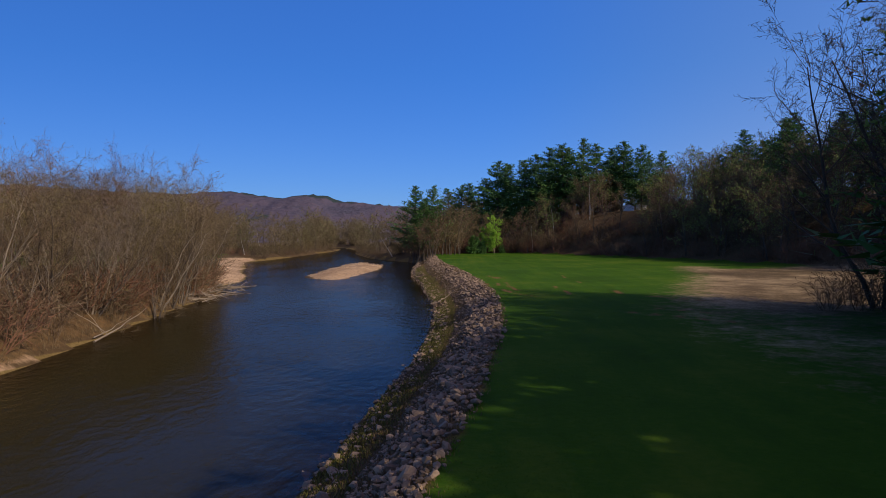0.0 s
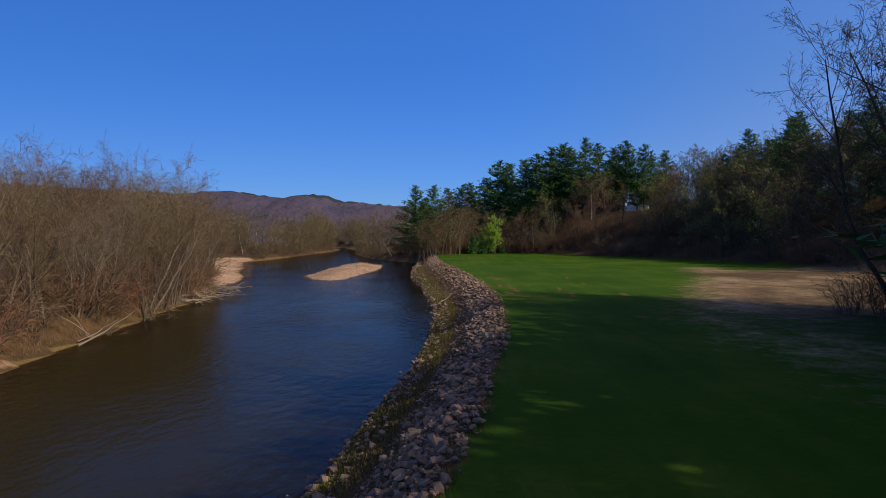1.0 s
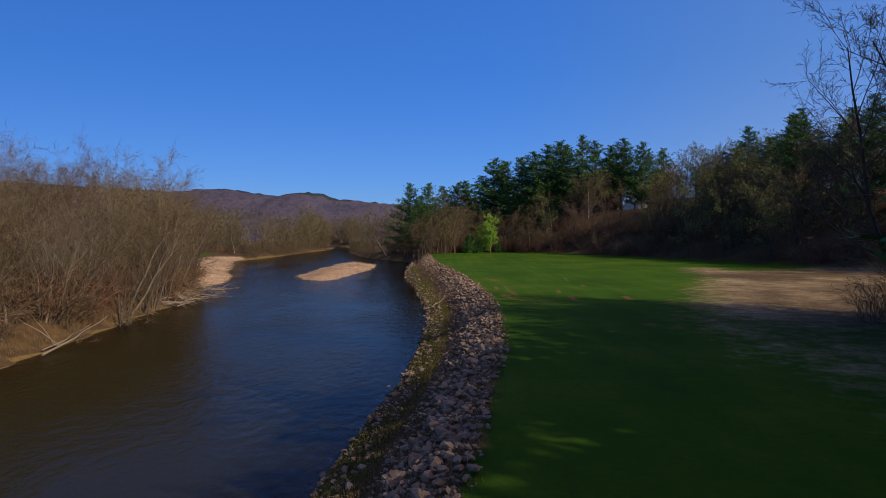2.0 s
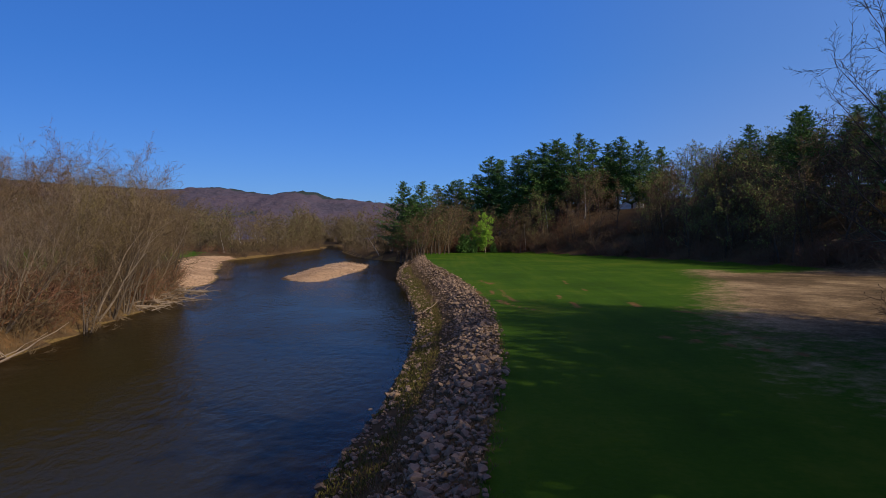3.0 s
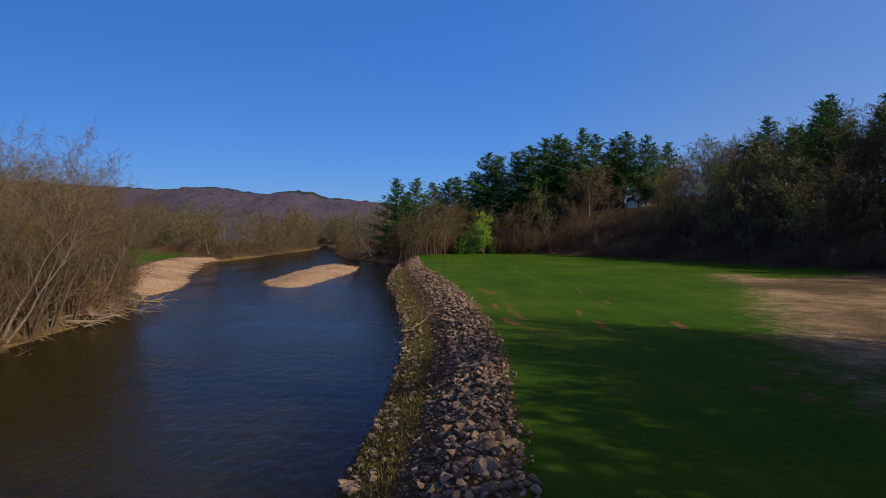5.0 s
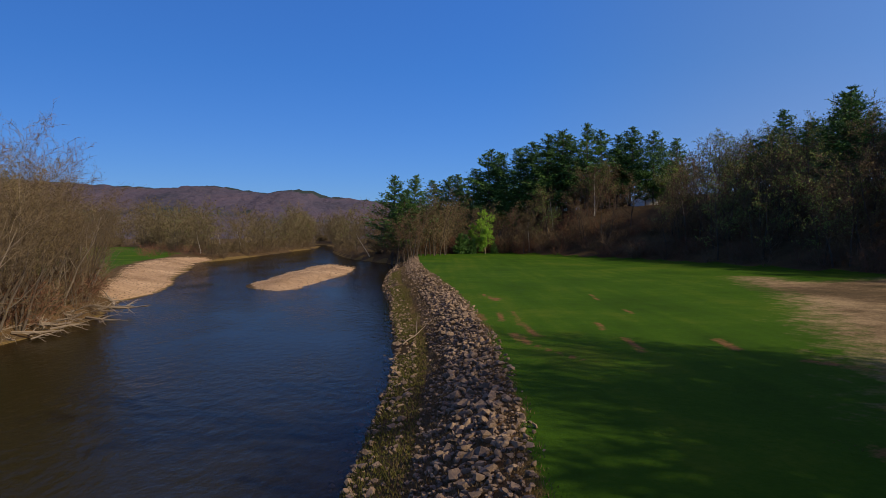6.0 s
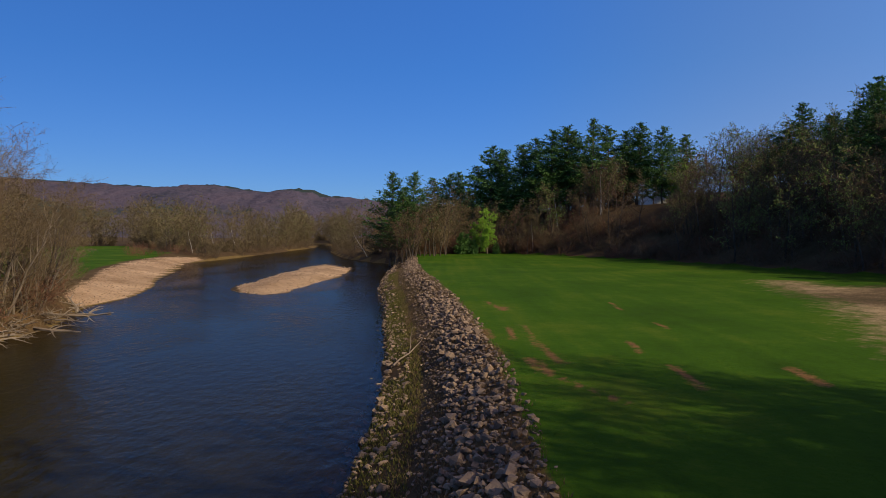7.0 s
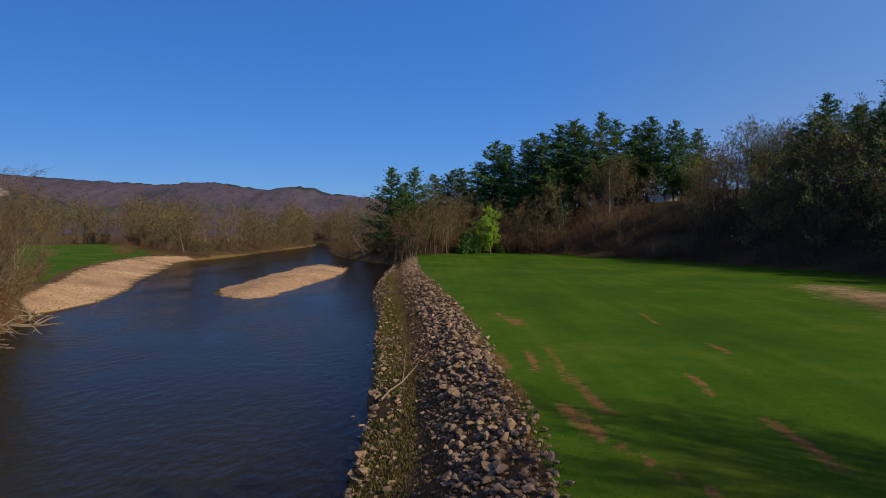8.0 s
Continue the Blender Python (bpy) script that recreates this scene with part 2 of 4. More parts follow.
def water_material():
    m = bpy.data.materials.new("river water")
    m.use_nodes = True
    t = m.node_tree
    n, l = t.nodes, t.links
    n.remove(n["Principled BSDF"])
    clear, silt, body, gloss = n.new("ShaderNodeBsdfTransparent"), n.new("ShaderNodeBsdfDiffuse"), n.new("ShaderNodeMixShader"), n.new("ShaderNodeBsdfGlossy")
    mixer, fresnel = n.new("ShaderNodeMixShader"), n.new("ShaderNodeFresnel")
    clear.inputs[0].default_value = (0.85, 0.72, 0.52, 1)
    silt.inputs[0].default_value = (0.039, 0.034, 0.011, 1)
    depth, murk = n.new("ShaderNodeAttribute"), n.new("ShaderNodeMapRange")
    depth.attribute_name = "depth"
    murk.inputs["From Max"].default_value = 1.1
    murk.inputs["To Min"].default_value, murk.inputs["To Max"].default_value = 0.1, 0.72
    l.new(depth.outputs["Fac"], murk.inputs["Value"])
    l.new(murk.outputs[0], body.inputs[0])
    l.new(clear.outputs[0], body.inputs[1])
    l.new(silt.outputs[0], body.inputs[2])
    gloss.inputs["Roughness"].default_value = 0.03
    gloss.inputs["Color"].default_value = (0.43, 0.43, 0.43, 1)
    fresnel.inputs[0].default_value = 1.33
    geo = n.new("ShaderNodeNewGeometry")
    stretch = n.new("ShaderNodeMapping")
    stretch.inputs["Scale"].default_value = (1.0, 0.55, 1.0)
    l.new(geo.outputs["Position"], stretch.inputs["Vector"])
    waves, swell = n.new("ShaderNodeTexNoise"), n.new("ShaderNodeTexNoise")
    for a, s, d in ((waves, 2.0, 7), (swell, 0.13, 4)):
        a.inputs["Scale"].default_value, a.inputs["Detail"].default_value = s, d
        l.new(stretch.outputs[0], a.inputs["Vector"])
    strength = n.new("ShaderNodeMapRange")
    strength.inputs["From Min"].default_value, strength.inputs["From Max"].default_value = 0.35, 0.7
    strength.inputs["To Min"].default_value, strength.inputs["To Max"].default_value = 0.25, 0.95
    l.new(swell.outputs[0], strength.inputs["Value"])
    b = n.new("ShaderNodeBump")
    b.inputs["Distance"].default_value = 0.12
    l.new(strength.outputs[0], b.inputs["Strength"])
    l.new(waves.outputs[0], b.inputs["Height"])
    l.new(b.outputs[0], gloss.inputs["Normal"])
    l.new(b.outputs[0], fresnel.inputs["Normal"])
    l.new(fresnel.outputs[0], mixer.inputs[0])
    l.new(body.outputs[0], mixer.inputs[1])
    l.new(gloss.outputs[0], mixer.inputs[2])
    l.new(mixer.outputs[0], n["Material Output"].inputs[0])
    return m


# ---- plan of the valley ----
SHORE_R = [(-80, -7), (0, -4.2), (16, -3.2), (26, -2.2), (33, -1.4), (41, -1.1), (52, -0.9), (58, -1.1), (68, -1.9), (78, -2.9), (93, -4.0), (105, -5.5),
           (126, -6.9), (150, -7.8), (171, -8.6), (186, -17), (208, -26), (270, -40), (350, -50), (420, -66), (600, -160), (900, -400)]
SHORE_L = [(-80, -22), (20, -20), (30, -20.6), (40, -22), (49, -23.2), (56, -24.4), (64, -25.2), (74, -26), (80, -28.5), (86, -30.5), (95, -31), (106, -34),
           (122, -40.5), (152, -49), (170, -56), (178, -54.5), (198, -53.7), (224, -55.7), (267, -56.5), (348, -60.5), (420, -80), (600, -190), (900, -460)]
CREST = [(-80, -4), (0, -1), (10, -0.1), (14, 0.6), (19.5, 1.5), (29, 2.7), (39, 3.4), (50, 3.6), (62, 3.2), (72, 2.6), (86, 1.3), (109, -1.0), (130, -2.2), (150, -3.2),
         (171, -4.5), (186, -13), (208, -22), (270, -36), (350, -46), (420, -62), (600, -156), (900, -396)]
BLUFF = [(10, 200), (16.7, 181), (26.5, 165), (37, 145.5), (43, 127), (46.7, 111), (50, 98), (51, 80), (49, 60), (38, 45), (29, 36), (28, 20), (28, -90), (900, -90), (900, 900), (-20, 900), (-5, 400)]
BAR = [(-24, 109), (-21, 101), (-18, 98), (-16.3, 101), (-15.5, 114), (-14.4, 136), (-16.5, 156), (-22, 161), (-25, 156), (-25.3, 135)]
MEADOW_L = [(-41, 103), (-49.5, 122), (-58, 148), (-62, 168), (-66, 190), (-122, 276), (-133, 242), (-260, 220), (-200, 120), (-80, 95)]
STRAW = [(33.5, 92), (37, 90.5), (36, 84), (43, 86), (52, 92), (56, 80), (49, 62), (37, 46), (28, 37), (22, 33), (17.5, 34), (14.8, 39), (14.8, 42), (17.5, 47.5), (19.4, 54), (22.5, 60), (27.5, 72), (28.5, 79)]


def at(line, y):
    return np.interp(y, [p[0] for p in line], [p[1] for p in line])


def inside(poly, x, y):
    """Signed distance to a polygon, positive inside."""
    best, odd = np.full(np.shape(x), 1e18), np.zeros(np.shape(x), bool)
    for (ax, ay), (bx, by) in zip(poly, poly[1:] + poly[:1]):
        dx, dy = bx - ax, by - ay
        k = np.clip(((x - ax) * dx + (y - ay) * dy) / (dx * dx + dy * dy), 0, 1)
        best = np.minimum(best, (x - ax - k * dx) ** 2 + (y - ay - k * dy) ** 2)
        if dy:
            odd ^= ((ay > y) != (by > y)) & (x < ax + (y - ay) * dx / dy)
    return np.where(odd, 1, -1) * np.sqrt(best)


def smooth(a, b, v):
    k = np.clip((v - a) / (b - a), 0, 1)
    return k * k * (3 - 2 * k)


def ripple(x, y, s):
    return np.sin(x / s + 1.3 * np.sin(y / s * 0.7)) * np.cos(y / s * 0.9 + 1.1 * np.sin(x / s * 0.6 + 2))


BANK_U = [0, 0.05, 0.28, 0.42, 0.52, 0.8, 1.0]
BANK_Z = [0, 0.25, 0.6, 0.8, 1.12, 1.9, 2.3]


def height(x, y):
    """The ground's height."""
    x, y = np.asarray(x, float), np.asarray(y, float)
    r, l, g = at(SHORE_R, y), at(SHORE_L, y), at(CREST, y)
    u = (x - r) / (g - r)
    right = np.where(u < 1, np.interp(u, BANK_U, BANK_Z), 2.3 + 0.25 * smooth(0, 60, x - g)) + 0.05 * ripple(x, y, 7)
    b = inside(BLUFF, x, y)
    top = 10.5 * smooth(30, 105, y) + 1.0
    right = right + np.where(b > 0, top * smooth(0, 24, b) + 7 * smooth(24, 90, b) + 0.4 * ripple(x, y, 9) * smooth(0, 8, b), 0)
    wide = np.interp(y, [0, 78, 92, 148, 170, 186], [2.2, 2.2, 8, 10, 7, 2.5])
    left = 1.35 * smooth(-0.3, 1, (l - x) / wide) + 0.25 * smooth(1, 4, (l - x) / wide) + 0.12 * ripple(x, y, 3) * smooth(0, 2, l - x)
    bed = -np.minimum(1.3, 0.10 + 0.28 * np.minimum(r - x, x - l)) * np.interp(y, [0, 80, 94, 135, 165, 200], [1, 1, 0.2, 0.2, 0.6, 0.8])
    bar = inside(BAR, x, y) + 0.5 * ripple(x, y, 1.9) + 0.5 * ripple(y, x, 4.1)
    bed = np.maximum(bed, np.where(bar > -2, 0.04 + np.where(bar > 0, 0.16 * np.minimum(bar, 3.5), 0.2 * bar), -9))
    return np.where(x >= r, right, np.where(x <= l, left, bed))


def spread(a, b, step, reach, grow=1.12):
    """Even steps from a to b, then ever longer ones out to the reach on both sides."""
    v = list(np.arange(a, b + step / 2, step))
    s = step
    while v[-1] < reach:
        s *= grow
        v.append(v[-1] + s)
    s = step
    while v[0] > -reach:
        s *= grow
        v.insert(0, v[0] - s)
    return np.array(v)


def sheet(name, xs, ys, zf, mat):
    X, Y = np.meshgrid(xs, ys)
    Z = zf(X, Y)
    verts = np.stack([X.ravel(), Y.ravel(), Z.ravel()], 1)
    nx, ny = len(xs), len(ys)
    i = (np.arange(ny - 1)[:, None] * nx + np.arange(nx - 1)[None, :]).ravel()
    faces = np.stack([i, i + 1, i + nx + 1, i + nx], 1)
    me = bpy.data.meshes.new(name)
    me.from_pydata(verts.tolist(), [], faces.tolist())
    me.materials.append(mat)
    me.polygons.foreach_set("use_smooth", np.ones(len(faces), bool))
    return new(name, me), X.ravel(), Y.ravel()


def meadow_steps(v, a, b):
    """Halves the steps between a and b, where the turf is worn."""
    mid = (v[:-1] + v[1:]) / 2
    return np.sort(np.concatenate([v, mid[(mid > a) & (mid < b)]]))


ground, gx, gy = sheet("ground", meadow_steps(spread(-34, 30, 0.62, 4500), 3, 15), meadow_steps(spread(6, 110, 0.95, 4500, 1.1), 44, 74), height, ground_material())
tagged(ground, "green meadow, wooded banks and river bed under a river", "ground", kind="structure")
r_, l_, g_ = at(SHORE_R, gy), at(SHORE_L, gy), at(CREST, gy)
bluff_, straw_, field_ = inside(BLUFF, gx, gy), inside(STRAW, gx, gy), inside(MEADOW_L, gx, gy)
DIRT = [(5.6, 60, 5.5, 54.5, 0.22), (5.5, 54.5, 5.8, 50.6, 0.28), (4.75, 51.4, 5.05, 49.2, 0.42), (5.1, 48.8, 6.6, 45.2, 0.2), (9.5, 55.2, 9.15, 52.6, 0.25), (9.5, 50.2, 9.2, 46.8, 0.28), (5.3, 66.5, 5.5, 68.2, 0.45),
        (4.6, 71.5, 5.2, 67.5, 0.25), (4.9, 59.5, 4.6, 55.5, 0.25), (12.9, 71, 12.4, 66.5, 0.2), (12.6, 61, 12.4, 58.8, 0.22), (13.3, 49.8, 13.0, 47.2, 0.4), (3.7, 52, 3.5, 54, 0.45), (3.6, 58.5, 3.7, 56, 0.4), (16, 30, 10, 36, 0.35), (12, 38, 15, 35, 0.3), (17, 42, 14.5, 45, 0.5)]


def scuffs(x, y):
    v = np.zeros(np.shape(x))
    for ax, ay, bx, by, w in DIRT:
        dx, dy = bx - ax, by - ay
        k = np.clip(((x - ax) * dx + (y - ay) * dy) / (dx * dx + dy * dy), 0, 1)
        v = np.maximum(v, 1 - np.hypot(x - ax - k * dx, y - ay - k * dy) / (1.15 * w))
    return np.clip(v, 0, 1)


masks = {
    "meadow": ((gx > g_ - 0.2) & (bluff_ < 0.5) & (gy < 178)).astype(float) * np.clip((gx - g_) / 0.8 + 0.5, 0, 1) + np.clip(0.5 + field_ / 4, 0, 1) * (gx < l_ - 2),
    "straw": np.clip(np.maximum(0.5 + straw_ / 8, 0.56 * smooth(6, 15, gx) * smooth(46, 38, gy)), 0, 1),
    "scuff": scuffs(gx, gy),
    "soil": ((gx < l_) & (gx > l_ - 2.8) & (gy < 84)) * 0.42 + 0.55 * ((gx > r_ + 0.4 * (g_ - r_)) & (gx < g_ + 0.2) & (gy < 174)),
    "gravel": np.clip(np.maximum(0.5 + (gx - (l_ - np.interp(gy, [0, 33, 38, 82, 90, 101, 122, 148, 166, 177, 184, 192], [0.2, 0.1, -1.5, -1.5, 4.5, 6.5, 7.2, 8.5, 5.5, 3.5, 0.5, -1.5]))) / 2, 0) * (gx < l_ + 0.4), 0, 1)
    + np.clip(0.6 + inside(BAR, gx, gy) / 2, 0, 1),
    "bed": ((gx > l_) & (gx < r_) & (height(gx, gy) < -0.03)).astype(float),
}
for key, value in masks.items():
    a = ground.data.attributes.new(key, "FLOAT", "POINT")
    a.data.foreach_set("value", np.clip(value, 0, 1).astype(np.float32))

water, wx, wy = sheet("water", spread(-62, 4, 1.2, 150, 1.2), np.concatenate([np.arange(-80, 30, 10.0), np.arange(30, 190, 1.6), np.arange(190, 600, 12.0)]), lambda X, Y: 0 * X, water_material())
a = water.data.attributes.new("depth", "FLOAT", "POINT")
a.data.foreach_set("value", np.clip(-height(wx, wy), 0, 2).astype(np.float32))
tagged(water, "dark rippled river water reflecting blue sky and bare trees", "river", kind="structure")


FAR_X = [-4000, -1700, -1036, -903, -790, -640, -600, -552, -500, -440, -393, -365, -327, -290, -268, -214, -168, -120, 0, 400]
FAR_Z = [155, 150, 138, 129, 122, 113, 117, 122, 117, 109, 104, 111, 115, 109, 99, 93, 89, 82, 74, 64]
NEAR_X = [-4000, -1200, -800, -660, -600, -560, -500, -430, -180, 0, 200]
NEAR_Z = [120, 100, 82, 72, 66, 54, 42, 34, 30, 30, 28]


def hills(X, Y):
    far, near = np.interp(X, FAR_X, FAR_Z), np.interp(X, NEAR_X, NEAR_Z)
    rough = 7 * ripple(X, Y, 90) + 3.0 * ripple(X, Y, 23) + 1.5 * ripple(Y, X, 9)
    tops = np.random.default_rng(9).random(size=np.shape(X)) ** 2 * 5.0
    return np.maximum(far * np.exp(-((Y - 1535) / 330) ** 2) + (rough * 0.3 + tops) * smooth(1000, 1300, Y), (near + rough * 0.3 + 0.5 * tops) * np.exp(-((Y - 935) / 170) ** 2)) - 4


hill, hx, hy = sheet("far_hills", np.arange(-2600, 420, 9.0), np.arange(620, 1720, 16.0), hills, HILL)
tagged(hill, "long low wooded hills, purple-brown with dark green conifers, blue haze painted into the colour", "hills", kind="structure")
# conifers along the crests and on the nearer spur, bare rock on the spur's face
crest_ = np.exp(-((hy - 1535) / 60) ** 2) * 0.62 + np.exp(-((hx + 320) / 70) ** 2) * smooth(1330, 1480, hy) * 0.5 + 0.42 * np.exp(-((hy - 1230) / 70) ** 2) * (hx < -350)
spur_ = np.where(hy < 1110, np.where(hx < -440, 0.75, 0.3), 0)
for key, value in (("conifers", np.maximum(crest_, spur_)), ("rock", np.exp(-((hx + 605) / 26) ** 2 - ((hy - 880) / 40) ** 2))):
    a = hill.data.attributes.new(key, "FLOAT", "POINT")
    a.data.foreach_set("value", np.clip(value, 0, 1).astype(np.float32))


# ---- builders ----
class Build:
    """Collects the points and faces of one mesh."""

    def __init__(self):
        self.v, self.f, self.m = [], [], []

    def tube(self, pts, radii, sides=5, slot=0):
        base, n = len(self.v), len(pts)
        for i, (p, r) in enumerate(zip(pts, radii)):
            d = np.subtract(pts[min(i + 1, n - 1)], pts[max(i - 1, 0)])
            d = d / (np.linalg.norm(d) + 1e-9)
            a = np.cross(d, (0.31, 0.95, 0.1))
            a /= np.linalg.norm(a) + 1e-9
            b = np.cross(d, a)
            for k in range(sides):
                w = 2 * math.pi * k / sides
                self.v.append(p + r * (math.cos(w) * a + math.sin(w) * b))
        for i in range(n - 1):
            for k in range(sides):
                j = (k + 1) % sides
                self.f.append((base + i * sides + k, base + i * sides + j, base + (i + 1) * sides + j, base + (i + 1) * sides + k))
                self.m.append(slot)
        self.f += [tuple(base + (n - 1) * sides + k for k in range(sides)), tuple(base + k for k in reversed(range(sides)))]
        self.m += [slot] * 2

    def spike(self, a, b, r, slot=0):
        """A thin three-sided twig."""
        d = b - a
        p = np.cross(d, (0.3, 0.9, 0.2))
        p *= r / (np.linalg.norm(p) + 1e-9)
        q = np.cross(d, p)
        q *= r / (np.linalg.norm(q) + 1e-9)
        i = len(self.v)
        self.v += [a + p, a - 0.5 * p + 0.87 * q, a - 0.5 * p - 0.87 * q, b]
        self.f += [(i, i + 1, i + 3), (i + 1, i + 2, i + 3), (i + 2, i, i + 3)]
        self.m += [slot] * 3

    def sliver(self, a, b, r, rng):
        """The finest twig, a few millimetres thick."""
        w = np.cross(b - a, rng.normal(size=3))
        w *= r / (np.linalg.norm(w) + 1e-9)
        i = len(self.v)
        self.v += [a - w, a + w, b]
        self.f.append((i, i + 1, i + 2))
        self.m.append(0)

    def leaf(self, p, d, size, rng, slot=0, wide=0.45):
        i = len(self.v)
        w = np.cross(d, rng.normal(size=3))
        w *= size * wide / (np.linalg.norm(w) + 1e-9)
        self.v += [p - w * 0.6, p + w * 0.6, p + d * size]
        self.f.append((i, i + 1, i + 2))
        self.m.append(slot)

    def mesh(self, name, *mats):
        me = bpy.data.meshes.new(name)
        me.from_pydata([tuple(float(c) for c in p) for p in self.v], [], self.f)
        for a in mats:
            me.materials.append(a)
        if len(mats) > 1:
            me.polygons.foreach_set("material_index", np.array(self.m, np.int32))
        return me


def part(name, mesh, parent, label=""):
    ob = new(name, mesh)
    ob.parent = parent
    if label:
        tagged(ob, label)
    return ob


def joined(name, mesh_list, places, mats, parent=None):
    """One mesh of many placed copies; places: (which mesh, 4x4 matrix)."""
    data = []
    for me in mesh_list:
        v = np.empty(len(me.vertices) * 3)
        me.vertices.foreach_get("co", v)
        data.append((v.reshape(-1, 3), [tuple(p.vertices) for p in me.polygons], [p.material_index for p in me.polygons]))
    V, F, M, n = [], [], [], 0
    for which, m in places:
        v, f, mi = data[which]
        m = np.array(m)
        V.append(v @ m[:3, :3].T + m[:3, 3])
        F += [tuple(a + n for a in face) for face in f]
        M += mi
        n += len(v)
    me = bpy.data.meshes.new(name)
    me.from_pydata(np.concatenate(V).tolist(), [], F)
    for a in mats:
        me.materials.append(a)
    me.polygons.foreach_set("material_index", np.array(M, np.int32))
    ob = new(name, me)
    ob.parent = parent
    return ob


def scaled(x, y, z, rx=0, ry=0, rz=0, s=1.0, sz=None):
    return pose(x, y, z, rx, ry, rz) @ Matrix.Diagonal((s, s, s if sz is None else sz, 1))


class Stand:
    """A kind of thing built once at the origin; put() sets the first, then copies."""

    def __init__(self, root):
        self.root, self.used = root, False

    def put(self, m, **tags):
        if not self.used:
            self.used = True
            self.root.matrix_basis = m
            return tagged(self.root, **tags)
        return tagged(copy_thing(self.root, m), **tags)


def z_at(x, y):
    return float(height(x, y))


# ---- trees ----
def unit(v):
    return v / (np.linalg.norm(v) + 1e-9)


def grow(rng, wood, fine, start, d, length, radius, level, spec):
    """A limb with its side limbs, down to the twigs and buds."""
    last = len(spec["kids"])
    if level == last:
        tip = start + d * length
        fine.sliver(start, tip, radius, rng)
        for _ in range(spec["buds"] if rng.random() < spec.get("budding", 1) else 0):
            fine.leaf(start + d * length * rng.uniform(0.4, 1.05), unit(rng.normal(size=3) + (0, 0, 0.6)), spec["bud"] * rng.uniform(0.6, 1.4), rng, 1)
        return
    n = spec["segs"][level]
    pts, dirs = [start], [d]
    for i in range(n):
        d = unit(d + rng.normal(size=3) * spec["wander"][level] + np.array((0, 0, spec["up"][level])))
        pts.append(pts[-1] + d * length / n)
        dirs.append(d)
    radii = [radius * (1 - 0.82 * i / n) for i in range(n + 1)]
    where = wood if level < spec["woody"] else fine
    if n == 1:
        where.spike(pts[0], pts[1], radius)
    else:
        where.tube(pts, radii, spec["sides"][level])
    count = spec["kids"][level]
    for k in range(count):
        t = spec["bare"][level] + (1 - spec["bare"][level]) * (k + rng.random()) / count
        i = min(int(t * n), n - 1)
        p = pts[i] + (pts[i + 1] - pts[i]) * (t * n - i)
        side = unit(np.cross(dirs[i + 1], rng.normal(size=3)))
        a = radians(rng.uniform(*spec["angle"][level]))
        kid = unit(dirs[i + 1] * math.cos(a) + side * math.sin(a))
        size = length * spec["ratio"][level] * rng.uniform(0.65, 1.2) * (1.08 - spec["taper"] * t)
        grow(rng, wood, fine, p, kid, size, max(radius * (1 - 0.8 * t) * 0.5, spec["thin"]), level + 1, spec)


RIVER = dict(kids=[9, 5, 5, 9], segs=[7, 4, 2, 1], sides=[6, 4, 3, 3], wander=[0.10, 0.14, 0.16, 0.2], up=[0.03, 0.08, 0.05, 0.03], bare=[0.20, 0.15, 0.12, 0.05],
             angle=[(25, 58), (28, 66), (28, 68), (22, 62)], ratio=[0.50, 0.50, 0.55, 0.62], thin=0.011, woody=2, buds=1, bud=0.075, budding=0.5, taper=0.28)
FOREST = dict(kids=[13, 6, 10], segs=[6, 3, 1], sides=[5, 3, 3], wander=[0.07, 0.16, 0.2], up=[0.03, 0.05, 0.03], bare=[0.16, 0.1, 0.05],
              angle=[(30, 65), (28, 62), (20, 65)], ratio=[0.40, 0.52, 0.55], thin=0.026, woody=1, buds=2, bud=0.23, budding=0.6, taper=0.35)
BRUSH = dict(kids=[6, 5], segs=[3, 1], sides=[3, 3], wander=[0.16, 0.2], up=[0.05, 0.05], bare=[0.15, 0.1], angle=[(20, 60), (20, 70)], ratio=[0.55, 0.6], thin=0.016, woody=0, buds=1, bud=0.08, budding=0.5, taper=0.4)
DISTANT = dict(kids=[11, 4, 5], segs=[4, 1, 1], sides=[4, 3, 3], wander=[0.06, 0.14, 0.18], up=[0.04, 0.06, 0.04], bare=[0.04, 0.05, 0.05], angle=[(30, 62), (20, 60), (15, 55)], ratio=[0.45, 0.6, 0.7], thin=0.055, woody=1, buds=1, bud=0.42,
               budding=1.0, taper=0.3)


def bare_tree(seed, tall, stems, spec, bark, twig, bud, name="bare_tree", radius=0.14, splay=0.22, label="leafless riverside tree with thin grey-brown branches", category="tree"):
    rng = np.random.default_rng(seed)
    wood, fine = Build(), Build()
    for k in range(stems):
        a = 2 * math.pi * (k + rng.random() * 0.6) / stems
        off = np.array((math.cos(a), math.sin(a), 0.0))
        lean = splay * (0.3 if stems == 1 else rng.uniform(0.5, 1.3))
        grow(rng, wood, fine, off * (0.22 if stems > 1 else 0) - np.array((0, 0, 0.3)), unit(off * lean + np.array((0, 0, 1.0))), tall * rng.uniform(0.75, 1.0) if k else tall, radius * (1 if k == 0 else rng.uniform(0.6, 0.95)), 0, spec)
    if not wood.v:
        return tagged(new(name, fine.mesh(name, twig, bud)), label, category)
    root = tagged(new(name), label, category)
    part("trunk", wood.mesh("trunk", bark), root)
    part("crown", fine.mesh("crown", twig, bud), root)
    return root


